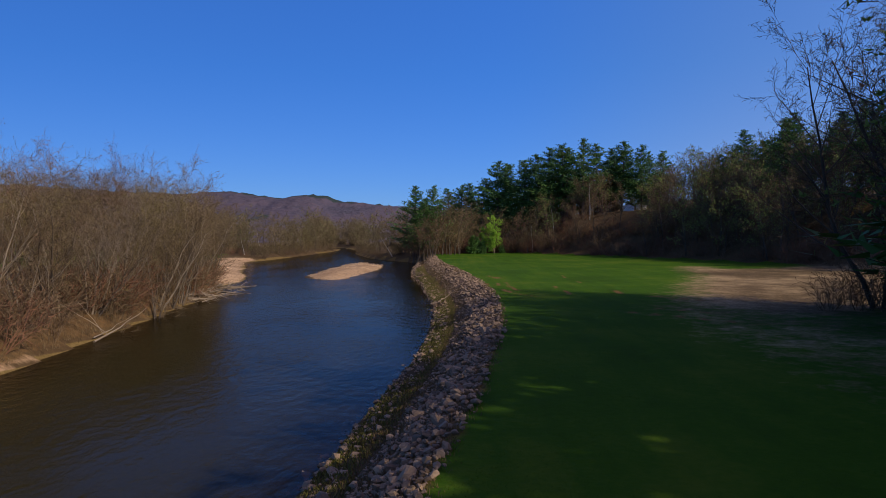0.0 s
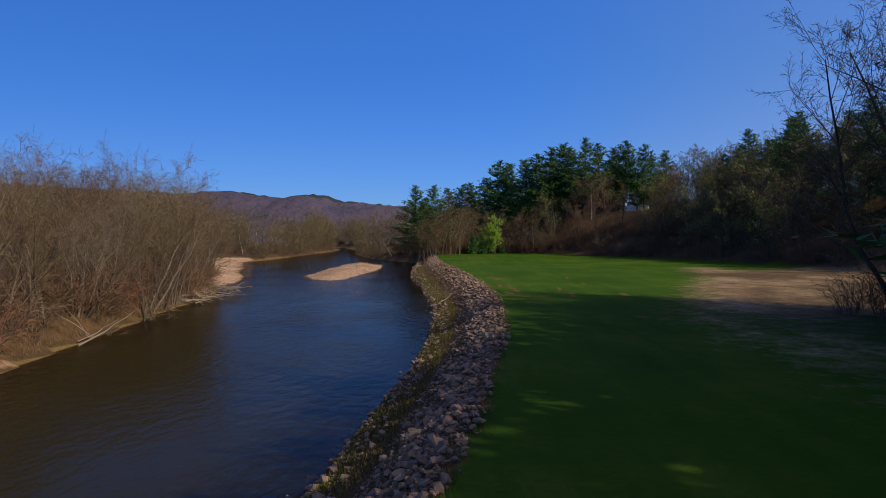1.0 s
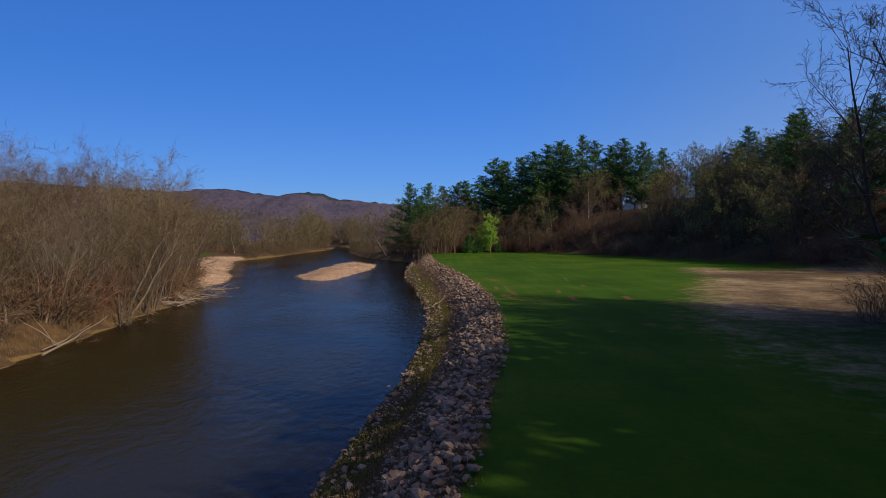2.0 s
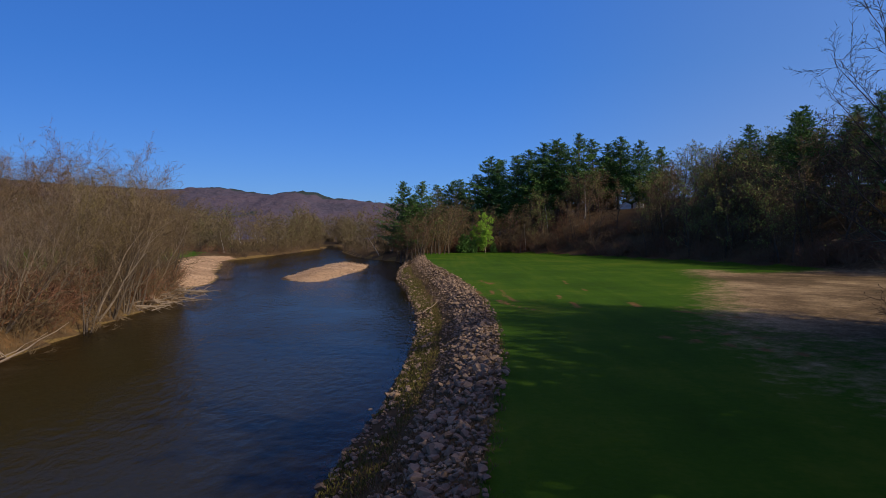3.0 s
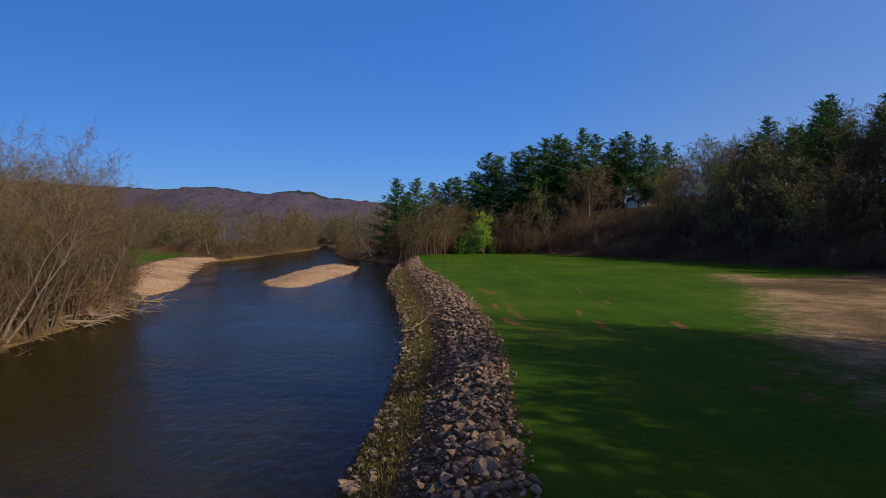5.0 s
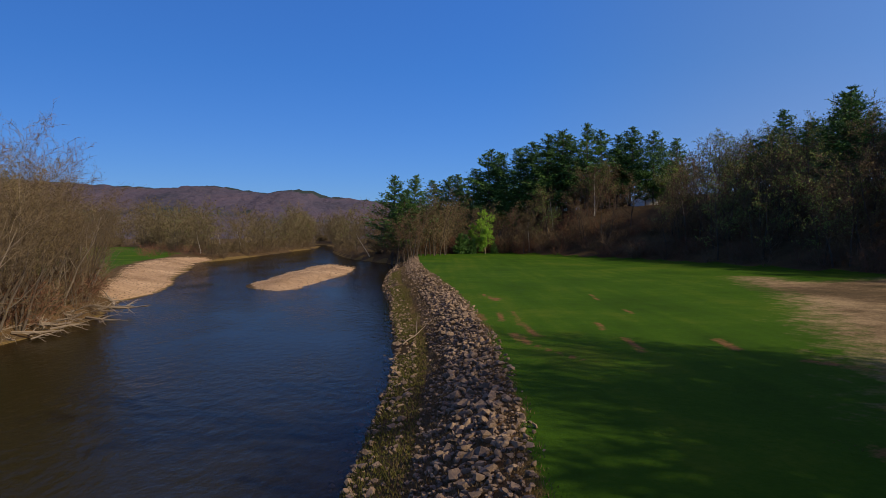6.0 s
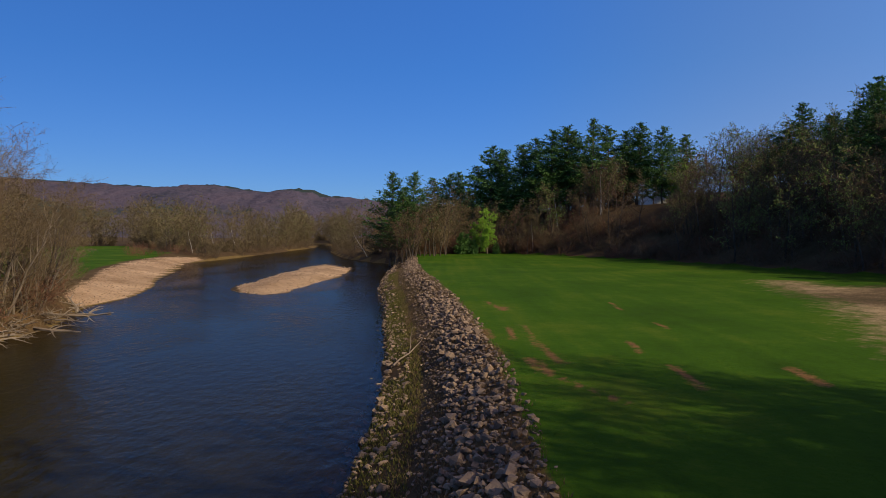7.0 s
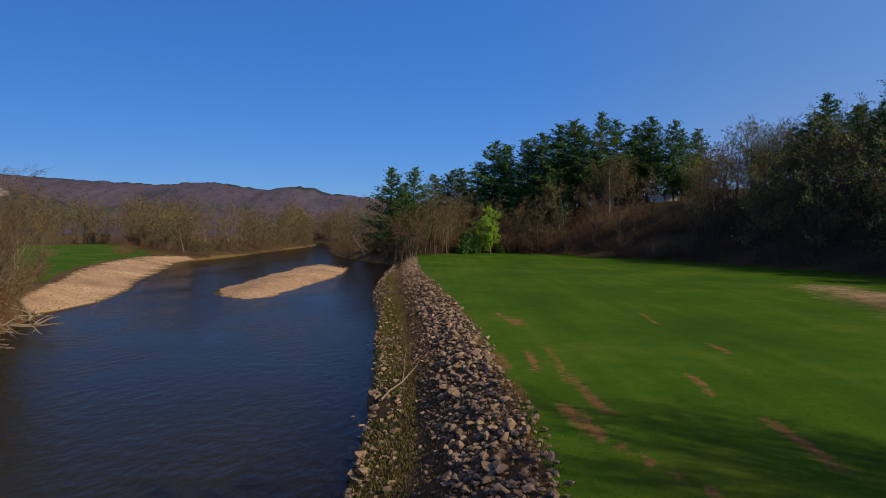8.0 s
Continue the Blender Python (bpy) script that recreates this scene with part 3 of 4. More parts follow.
def pine(seed, tall, bare=0.3, wide=0.2, fine=1.0, name="white_pine", label="tall white pine with dark green layered branches"):
    """A straight trunk, whorls of level branches and needle tufts along them."""
    rng = np.random.default_rng(seed)
    wood, green = Build(), Build()
    pts = [np.array((0.15 * math.sin(i * 1.7 + seed), 0.15 * math.cos(i * 1.3 + seed), -0.3 + (tall + 0.3) * i / 8)) for i in range(9)]
    wood.tube(pts, [0.011 * tall * (1 - 0.93 * i / 8) + 0.02 for i in range(9)], 6)
    z = tall * bare
    while z < tall * 0.985:
        t = (z / tall - bare) / (1 - bare)
        reach = tall * wide * (0.45 + 0.55 * math.sin(min(t * 3 + 0.4, math.pi / 2))) * (1 - t) ** 0.85 + 0.25
        for k in range(rng.integers(4, 7)):
            a = rng.uniform(0, 2 * math.pi)
            long = reach * rng.uniform(0.6, 1.15)
            rise = rng.uniform(0.0, 0.25) + 0.6 * t * t
            c = pts[min(int(z / tall * 8), 8)] * (1, 1, 0)
            p0 = c + np.array((0, 0, z + rng.uniform(-0.3, 0.3)))
            way = np.array((math.cos(a), math.sin(a), rise))
            p1 = p0 + way * long * 0.55
            p2 = p0 + way * long + np.array((0, 0, 0.12 * long))
            wood.tube([p0, p1, p2], [0.05, 0.035, 0.012], 3)
            for _ in range(int(fine * (5 + long * 3.6))):
                w = rng.uniform(0.15, 1.05)
                q = (p0 + (p1 - p0) * w / 0.55 if w < 0.55 else p1 + (p2 - p1) * (w - 0.55) / 0.45) + rng.normal(size=3) * (0.28, 0.28, 0.10) * (0.5 + 0.22 * long)
                for _ in range(4 if fine > 0.7 else 2):
                    green.leaf(q, unit(rng.normal(size=3) * (1, 1, 0.4) + way * 0.6 + (0, 0, 0.3)), rng.uniform(0.42, 0.9) * (1 - 0.4 * t) / fine ** 0.7, rng, 0, 0.30)
        z += rng.uniform(0.5, 0.9) * tall / 20 / fine
    root = new(name)
    tagged(root, label, "pine tree")
    part("trunk", wood.mesh("trunk", BARK), root)
    part("crown", green.mesh("crown", NEEDLE), root)
    return root


river_kinds = [Stand(bare_tree(11 + i, 11.5 + 0.5 * (i % 3), (3, 2, 4, 2, 3)[i], dict(RIVER, thin=0.0135, budding=0.85, bud=0.085, kids=[(9, 8, 8, 9, 9)[i], 5, 5, 4], bare=[(0.2, 0.34, 0.18, 0.3, 0.22)[i], 0.15, 0.12, 0.05], up=[0.03, 0.14, 0.12, 0.10]), (BARK, PALE_BARK, PALE_BARK, PALE_BARK, PALE_BARK)[i], (TWIG, PALE_TWIG, OLIVE_TWIG, TWIG, DARK_TWIG)[i], (BUD, BUD, BUD, TWIG, RED_TWIG)[i],
                               radius=0.15, label=("leafless riverside tree with several grey stems", "pale-barked bare riverside tree, buds just opening", "many-stemmed riverside tree with yellow-green young leaves",
                                                   "slender bare tree with pale bark and fine twigs", "bare maple with reddish buds, thin grey stems")[i])) for i in range(5)]
forest_kinds = [Stand(bare_tree(31 + i, 14 + (i % 3), (1, 2, 1, 1, 1)[i], dict(FOREST, buds=(2, 1, 2, 2, 4)[i]), BARK, (TWIG, DARK_TWIG, TWIG, TWIG, DARK_TWIG)[i], (BUD, RED_TWIG, BUD, BUD, GREEN_BUD)[i], radius=0.2,
                                label=("bare brown woodland tree on the wooded slope", "dark leafless woodland tree with two stems", "woodland tree with brown opening buds", "pale-trunked woodland tree, nearly bare",
                                       "woodland tree with a veil of young green leaves")[i])) for i in range(5)]
brush_kinds = [Stand(bare_tree(51 + i, 2.6, 9, BRUSH, BARK, (DARK_TWIG, RED_TWIG, TWIG)[i], (DARK_TWIG, RED_TWIG, BUD)[i], name="shrub", radius=0.03, splay=0.55,
                               label=("dark leafless shrub of many thin stems", "reddish-brown leafless shrub on the bank", "tan leafless shrub with small buds")[i], category="shrub")) for i in range(3)]
pine_kinds = [Stand(pine(71 + i, 20, (0.20, 0.30, 0.42, 0.10)[i], (0.31, 0.29, 0.27, 0.30)[i], 1.15)) for i in range(4)]
shade_kind = Stand(pine(85, 20, 0.1, 0.27, 0.5))
young_kind = Stand(pine(81, 6, 0.03, 0.3, 1.0, "young_spruce", "small dark green spruce at the meadow's edge"))
birch_kind = Stand(bare_tree(47, 13, 1, dict(FOREST, kids=[9, 5, 9], bare=[0.4, 0.1, 0.05]), BIRCH, TWIG, BUD, name="birch", radius=0.22, label="white-barked birch, nearly leafless, among brown woods"))
lime_kind = Stand(bare_tree(91, 9, 2, dict(FOREST, kids=[13, 8, 8], buds=8, bud=0.22, budding=1, bare=[0.08, 0.1, 0.1], ratio=[0.3, 0.5, 0.6]), PALE_BARK, TWIG, LIME, name="leafing_tree", radius=0.12, label="small tree in bright lime-green spring leaf"))
sapling_kind = Stand(bare_tree(97, 7.2, 2, dict(RIVER, kids=[6, 4, 4, 4], budding=0.25, ratio=[0.5, 0.5, 0.5, 0.5]), PALE_BARK, TWIG, BUD, radius=0.15, splay=0.3, label="small pale-barked bare tree with forking limbs"))
tall_kinds = [Stand(bare_tree(95 + i, 15.5, 3, dict(RIVER, kids=[12, 7, 6, 6], bare=[0.22, 0.12, 0.1, 0.08], up=[0.05, 0.09, 0.08, 0.05], ratio=[0.44, 0.48, 0.5, 0.5], angle=[(24, 48), (24, 55), (26, 60), (22, 58)], thin=0.013, bud=0.07, budding=0.35, taper=0.42), BARK, TREE_TWIG, GREEN_BUD,
                              radius=0.2, splay=0.13, label="tall dark bare tree at the meadow's edge, first leaves showing")) for i in range(2)]

rng = np.random.default_rng(5)
# the stand on the far bank of the river
for x, y, s in ((-40.4, 98.2, 1.0), (-39.3, 93.5, 0.7), (-36.6, 86, 0.6)):
    sapling_kind.put(scaled(x, y, z_at(x, y) - 0.1, 0, 0, 40 * s + 20, s), group="saplings behind the gravel")
spots = [(y, rng.uniform(1.6, 5.0), True) for y in np.arange(31, 76, 1.75)] + [(rng.uniform(44, 81), rng.uniform(4.5, 15), False) for _ in range(31)]
for i, (y, back, front) in enumerate(spots):
    y += rng.uniform(-0.7, 0.7)
    x = float(at(SHORE_L, y)) - back
    s = rng.uniform(0.84, 1.02) * (0.95 if front else 1.06) * (0.76 + 0.42 * float(smooth(38, 62, y)))
    river_kinds[rng.integers(0, 5)].put(scaled(x, y, z_at(x, y) - 0.1, rng.uniform(-4, 4), rng.uniform(2, 12) if front else rng.uniform(-3, 3), rng.uniform(0, 360), s), group="trees on the river bank")
for x, y, tilt, turn, s in ((-23, 50.5, 42, 25, 1.0), (-24, 44, 26, -20, 0.85), (-26, 62, 32, 25, 0.85), (-27.2, 72.5, 22, 50, 0.75), (-24.6, 57, 13, 0, 1.05), (-25, 60, 15, 10, 1.1), (-25.6, 63.5, 13, 20, 1.1), (-26.5, 66, 11, 30, 1.12), (-27.2, 69, 12, 20, 1.1), (-27.6, 71, 10, 20, 1.15), (-24.6, 55, 36, 0, 1.15), (-27.8, 75, 17, 10, 1.0), (-28.6, 76.5, 8, 10, 1.05)):
    river_kinds[3 if s > 1.12 else 0].put(pose(x, y, z_at(x, y), 0, 0, turn) @ scaled(0, 0, 0, 0, tilt, 90, s), group="trees on the river bank", label="bare tree leaning out over the water")
for i in range(100):
    y = rng.uniform(31, 77)
    x = float(at(SHORE_L, y)) - rng.uniform(0.8, 7)
    brush_kinds[rng.choice([0, 1, 2])].put(scaled(x, y, z_at(x, y) - 0.05, 0, rng.uniform(0, 25), rng.uniform(0, 360), rng.uniform(0.6, 1.5)), group="bank shrubs")

# pines on the skyline: place and height of the top
PINES = [(-9.2, 165, 20.2, 0), (-4.4, 163, 19.8, 0), (-6.5, 161, 16.5, 0), (-1, 215, 23, 0), (4, 215, 24.5, 0), (7.5, 212, 25, 1), (11.5, 205, 25.5, 0), (14.8, 200, 27.7, 1), (18, 205, 30, 0), (22.6, 195, 30.2, 0),
         (29.8, 190, 33, 0), (33.5, 190, 32.2, 1), (38, 183, 34.8, 0), (43.5, 188, 32, 1), (46.5, 185, 32.2, 0), (49, 183, 32, 1), (53.5, 178, 32.2, 0), (56, 180, 31, 3), (36, 196, 32, 1), (26, 198, 30, 1), (51, 190, 33, 2),
         (59, 140, 26, 2), (61.5, 138, 27, 2), (62.5, 137, 29.3, 0), (64, 132, 28, 2), (65, 126, 27.4, 2), (64.5, 120, 28.2, 1), (61, 115.5, 27.9, 0), (66, 112, 27, 2), (68, 106, 27.5, 1), (67, 100, 26.5, 0), (70, 95, 27, 2), (72, 118, 28, 1),
         (70, 88, 26, 1), (66, 80, 25, 0),
         (20, 215, 29, 3), (30, 212, 31, 3), (40, 205, 31, 3), (47, 200, 30, 3), (55, 195, 30, 3), (62, 185, 30, 1), (34, 222, 31, 3), (10, 222, 25, 3), (66, 150, 27, 2), (70, 140, 27, 1),
         (22, 203, 24, 3), (27, 204, 25, 3), (32, 203, 25, 3), (37, 201, 26, 3), (42, 200, 26, 3), (47, 194, 25, 3), (52, 199, 26, 3), (57, 189, 25, 3), (62, 193, 26, 3), (16, 208, 24, 3),
         (66, 158, 24, 3), (68, 150, 23, 3), (71, 143, 23, 3), (73, 135, 23, 3), (75, 127, 24, 3), (76, 118, 24, 3)]
for x, y, top, k in PINES:
    z = z_at(x, y)
    pine_kinds[k].put(scaled(x, y, z - 0.2, rng.uniform(-2, 2), rng.uniform(-2, 2), rng.uniform(0, 360), (top - z) / 20 * rng.uniform(0.92, 1.25), (top - z) / 20), group="pines on the bluff")

# bare woods on the bluff and round the meadow's end
count = 0
while count < 175:
    x, y = rng.uniform(5, 85), rng.uniform(70, 215)
    b = float(inside(BLUFF, x, y))
    if not 2 < b < 30 or abs(x - 50) < 6 and 150 < y < 186 or 40 < x < 62 and 165 < y < 176:
        continue
    if y < 96 and b < 7:
        continue
    if b < 16 and 16 < x < 46 and y > 138 and rng.random() < 0.8:
        continue
    count += 1
    k = rng.choice([0, 1, 1, 2, 3, 4, 4])
    forest_kinds[k].put(scaled(x, y, z_at(x, y) - 0.2, rng.uniform(-4, 4), rng.uniform(-4, 4), rng.uniform(0, 360), rng.uniform(0.7, 0.95)), group="bare woods on the bluff")
for x, y, s, k in ((1.5, 169, 0.8, 2), (-1.5, 166, 0.75, 0), (-4, 152, 0.7, 1), (-6, 168, 0.8, 2), (-9, 176, 0.8, 0), (3.5, 178, 0.9, 0), (6, 186, 0.95, 2), (9, 183, 0.9, 0), (-13, 186, 0.75, 1), (-16, 194, 0.8, 0), (14, 186, 0.9, 3),
                   (17, 186, 0.85, 0), (20, 180, 0.8, 1), (23, 178, 0.8, 3), (-2, 180, 0.8, 1), (-20, 204, 0.8, 3), (12, 196, 1.0, 2), (54.7, 150, 0.95, 4), (53.5, 153, 0.8, 4), (58, 120.4, 0.85, 4), (57.5, 118.5, 0.75, 4), (-3, 190, 0.9, 2),
                   (-1.8, 159, 0.92, 2), (0.2, 160, 1.0, 0), (1.4, 163, 0.98, 2), (-0.6, 161.5, 1.02, 2), (2.6, 166, 0.95, 0), (-3.4, 157, 0.8, 2), (-7.6, 157.5, 0.7, 2), (-5.2, 157, 0.72, 0), (-6.2, 158.5, 0.62, 0), (-8.6, 161.5, 0.62, 1), (-3.6, 158, 0.6, 2), (0.5, 163, 0.75, 0), (-2.5, 158, 0.65, 2), (-4.8, 162, 0.7, 0), (2.8, 172, 0.8, 2), (-7.3, 160, 0.6, 1), (-0.5, 172, 0.85, 0), (-8.5, 168, 0.7, 0), (-10.5, 176, 0.7, 2), (5, 180, 0.9, 0), (18.5, 183, 0.85, 2), (21.5, 175, 0.7, 0)):
    forest_kinds[k].put(scaled(x, y, z_at(x, y) - 0.2, rng.uniform(-4, 4), rng.uniform(-4, 4), rng.uniform(0, 360), s), group="bare woods by the river bend")
for x, y, s in ((-44.2, 107, 0.45), (-46, 104, 0.4), (-42, 99, 0.45), (-38.5, 93, 0.5), (-47.5, 112, 0.4)):
    forest_kinds[3].put(scaled(x, y, z_at(x, y) - 0.1, 0, 0, rng.uniform(0, 360), s), group="saplings behind the gravel")
for x, y, s in ((-35.5, 90, 0.9), (-37.5, 94, 0.8), (-40.5, 98, 1.0), (-42.5, 102, 0.8), (-44, 106, 0.9), (-33.5, 87, 0.9), (-46, 109, 0.8), (-39, 91, 1.1), (-43, 97, 1.1), (-32, 84, 0.8), (-31, 81, 0.9)):
    brush_kinds[2].put(scaled(x, y, z_at(x, y) - 0.05, 0, 0, rng.uniform(0, 360), s), group="shrubs behind the gravel")
for x, y, tilt, s in ((38.8, 177, 4, 0.8), (23, 176.5, 2, 0.72), (-17, 190.5, -24, 0.75), (30, 184, -3, 0.85), (-61, 205, 2, 0.7), (-60.5, 222, -3, 0.75), (-62, 192, 0, 0.6)):
    birch_kind.put(scaled(x, y, z_at(x, y) - 0.1, 0, tilt, rng.uniform(0, 20), s), group="birches")
lime_kind.put(scaled(12.2, 175, z_at(12.2, 175) - 0.1, 0, 0, 40, 0.98, 1.08), group="young leafing trees")
for x, y, s in ((9.6, 177, 0.7), (57, 175, 0.9)):
    lime_kind.put(scaled(x, y, z_at(x, y) - 0.1, 0, 0, rng.uniform(0, 360), s), group="young leafing trees")
for x, y, s in ((6.2, 173, 0.8), (7.6, 174.5, 0.95), (9.2, 173.5, 0.7), (14.5, 177, 0.6)):
    young_kind.put(scaled(x, y, z_at(x, y) - 0.1, 0, 0, rng.uniform(0, 360), s), group="young spruces")
thicket = [[], [], []]
count = 0
while count < 215:
    x, y = rng.uniform(10, 62), rng.uniform(75, 190)
    b = float(inside(BLUFF, x, y))
    if not 0.3 < b < 20 or 38 < x < 55 and b > 13 and y > 150:
        continue
    count += 1
    thicket[rng.choice([0, 0, 1]) if y < 150 else rng.choice([0, 1, 1, 2])].append((0, scaled(x, y, z_at(x, y) - 0.1, 0, 0, rng.uniform(0, 360), rng.uniform(0.8, 1.6))))
for kind_, places in zip(brush_kinds, thicket):
    me = kind_.root.data
    tagged(joined("slope_brush", [me], places, list(me.materials)), "dense brown leafless brush covering the bluff", "brush", kind="stuff")
for i in range(70):
    x = rng.uniform(-6, 30)
    y = float(np.interp(x, [-6, 2, 12, 20, 30], [166, 173, 178, 178, 166])) + rng.uniform(0, 7)
    if 9 < x < 15 and y < 180:
        continue
    brush_kinds[rng.choice([1, 1, 2])].put(scaled(x, y, z_at(x, y) - 0.1, 0, 0, rng.uniform(0, 360), rng.uniform(1.0, 1.9)), group="brush at the meadow's end")

for i in range(34):
    x, y = rng.uniform(-10, 12), rng.uniform(178, 192)
    brush_kinds[rng.choice([0, 1, 2])].put(scaled(x, y, z_at(x, y) - 0.1, 0, 0, rng.uniform(0, 360), rng.uniform(1.4, 2.2)), group="brush at the meadow's end")

# tall trees at the meadow's edge, whose shade falls over the grass
for i, (x, y, s) in enumerate(((25.3, 37.2, 0.98), (26.6, 35.4, 1.1), (27.4, 33.2, 1.1), (25.6, 30.5, 1.1), (28.2, 31.0, 1.1))):
    tall_kinds[i % 2].put(scaled(x, y, z_at(x, y) - 0.2, 2 * (i % 3) - 2, 2 + i % 2, 67 * i, s), group="trees at the meadow's edge")
rng = np.random.default_rng(8)
for i in range(54):
    y = -40 + 1.35 * i + rng.uniform(-0.8, 0.8)
    x = (25, 29, 33, 37)[i % 4] + rng.uniform(-1.2, 1.2) + max(0, y - 24) * 0.25
    if y > 32.5 - 0.7 * (x - 25):
        continue
    forest_kinds[(1, 0, 4, 1, 2)[i % 5]].put(scaled(x, y, z_at(x, y) - 0.2, 0, 0, rng.uniform(0, 360), rng.uniform(1.28, 1.5)), group="trees at the meadow's edge")
for i in range(46):
    y = -40 + 1.6 * i + rng.uniform(-0.8, 0.8)
    x = (26.5, 29.5, 33.5)[i % 3] + rng.uniform(-0.8, 0.8) + max(0, y - 24) * 0.3
    t = rng.uniform(16, 21)
    if y > 32.5 - 0.7 * (x - 25):
        continue
    shade_kind.put(scaled(x, y, z_at(x, y) - 0.2, 0, 0, rng.uniform(0, 360), t / 20 * 1.3, t / 20), group="pines at the meadow's edge")
for x, y, t in ((28.5, 32, 19), (27.5, 29.5, 19.5), (30.5, 30, 20), (26.9, 33.8, 17.5)):
    shade_kind.put(scaled(x, y, z_at(x, y) - 0.2, 0, 0, rng.uniform(0, 360), t / 20 * 1.25, t / 20), group="pines at the meadow's edge")
for y in [*np.arange(-20, 15, 1.9), *np.arange(15.5, 29.5, 2.0)]:
    i, y = int(y), float(y) + rng.uniform(-0.6, 0.6)
    t = rng.uniform(23.5, 26) if y < 16 else rng.uniform(21, 22.5) if y < 24.5 else 19.5
    x = (25.5, 28)[i % 2] + rng.uniform(-0.5, 0.5)
    shade_kind.put(scaled(x, y, z_at(x, y) - 0.2, 0, 0, rng.uniform(0, 360), t / 20 * 1.4, t / 20), group="pines at the meadow's edge")
pine_kinds[3].put(scaled(26.8, 36.5, z_at(26.8, 36.5) - 0.2, 0, 0, 0, 0.36, 0.3), group="pines at the meadow's edge")
for x, y, s in ((21.5, 36, 0.7), (22.6, 37.5, 0.9), (23.6, 36.2, 1.1), (24.6, 39, 1.0), (25.4, 36.5, 1.3), (23.8, 34, 1.1), (26.5, 40.5, 1.1)):
    brush_kinds[0].put(scaled(x, y, z_at(x, y) - 0.05, 0, 0, rng.uniform(0, 360), s), group="shrubs under the tall trees")

# woods beyond the river, past counting
far_meshes = []
for i in range(6):
    bud = (FAR_BUD, FAR_TWIG, FAR_GREEN, FAR_TWIG, FAR_BUD, FAR_TWIG)[i]
    root = bare_tree(120 + i, 12 if i < 5 else 4.0, 1 if i < 5 else 6, DISTANT if i < 5 else dict(DISTANT, kids=[7, 4, 4]), BARK, FAR_TWIG, bud, radius=0.10 if i < 5 else 0.04, splay=0.22 if i < 5 else 0.6)
    meshes = [c.data for c in sorted(root.children, key=lambda c: c.name, reverse=True)]
    ob = joined("wood", meshes, [(0, Matrix()), (1, Matrix())], [BARK, FAR_TWIG, bud])
    ob.data.polygons.foreach_set("material_index", np.concatenate([np.zeros(len(meshes[0].polygons), np.int32), 1 + np.array([p.material_index for p in meshes[1].polygons], np.int32)]))
    far_meshes.append((ob.data, (BARK, FAR_TWIG, bud)))
    for c in (*root.children, root, ob):
        bpy.data.objects.remove(c)
WOODS = [(-62, 187), (-59, 200), (-61, 267), (-65, 350), (-84, 400), (-290, 430), (-290, 240), (-135, 262), (-122, 280), (-70, 202)]
BEND = [(-11, 178), (-18, 192), (-27, 214), (-41, 275), (-51, 352), (-64, 410), (60, 420), (30, 230), (6, 195)]
FRONT_L = [(-270, 225), (-178, 262), (-135, 260), (-122, 281), (-72, 205), (-61, 190), (-58, 205), (-61, 267), (-65, 350), (-90, 400)]
FRONT_R = [(-3, 176), (-11, 177), (-18, 190), (-27, 212), (-41, 274), (-51, 350), (-62, 402), (-62, 425), (-80, 462), (-118, 530)]
CROWN = [(70, 60), (74, 100), (70, 135), (64, 165), (56, 190), (36, 200), (16, 206), (-2, 216)]
BROW = [(0, 174), (10, 188), (20, 186), (28, 190), (44, 189), (60, 187), (28, 192), (60, 188), (32, 195), (62, 191), (26, 196), (58, 193)]
RIDGE = [(56, 172), (59, 152), (61, 136)]
EDGE = [(60, 132), (62, 110), (63, 90), (60, 70)]
for area, front, gap, total, label in ((BLUFF, CROWN, 5.0, 0, "dense brown woods on top of the bluff"), (BLUFF, BROW, 2.8, 0, "bare brown trees along the brow of the bluff"), (BLUFF, EDGE, 2.4, 0, "bare trees on the wooded slope"), (BLUFF, RIDGE, 1.2, 0, "brown woods on the ridge of the bluff"), (WOODS, FRONT_L, 2.0, 120, "brown leafless woods beyond the river, first green showing"), (BEND, FRONT_R, 2.0, 25, "brown leafless woods along the river bend")):
    xs, ys = [p[0] for p in area], [p[1] for p in area]
    per = [[] for _ in far_meshes]
    for (ax, ay), (bx, by) in zip(front, front[1:]):
        for k in range(int(math.hypot(bx - ax, by - ay) / gap)):
            t = rng.random()
            x, y = ax + t * (bx - ax) + rng.normal() * 1.5, ay + t * (by - ay) + abs(rng.normal()) * 7
            if x < float(at(SHORE_L, y)) - 2 or front in (CROWN, BROW, EDGE, RIDGE) or x > float(at(SHORE_R, y)) + 2:
                per[rng.choice([0, 1, 2, 3, 4, 5, 5])].append((x, y))
    n = 0
    while n < total:
        x, y = rng.uniform(min(xs), max(xs)), rng.uniform(min(ys), max(ys))
        if float(inside(area, x, y)) < 0.5:
            continue
        n += 1
        per[rng.integers(0, 5)].append((x, y))
    for (me, mats), places in zip(far_meshes, per):
        if not places:
            continue
        ob = joined("far_woods", [me], [(0, scaled(x, y, z_at(x, y) - 0.2, 0, 0, rng.uniform(0, 360), rng.uniform(0.62, 1.0) * (1 + max(0, y - 280) / 500) * (0.84 if area is BLUFF else 1.35 if x < -100 else 1))) for x, y in places], mats)
        tagged(ob, label, "woods", kind="stuff")
for me, _ in far_meshes:
    bpy.data.meshes.remove(me)
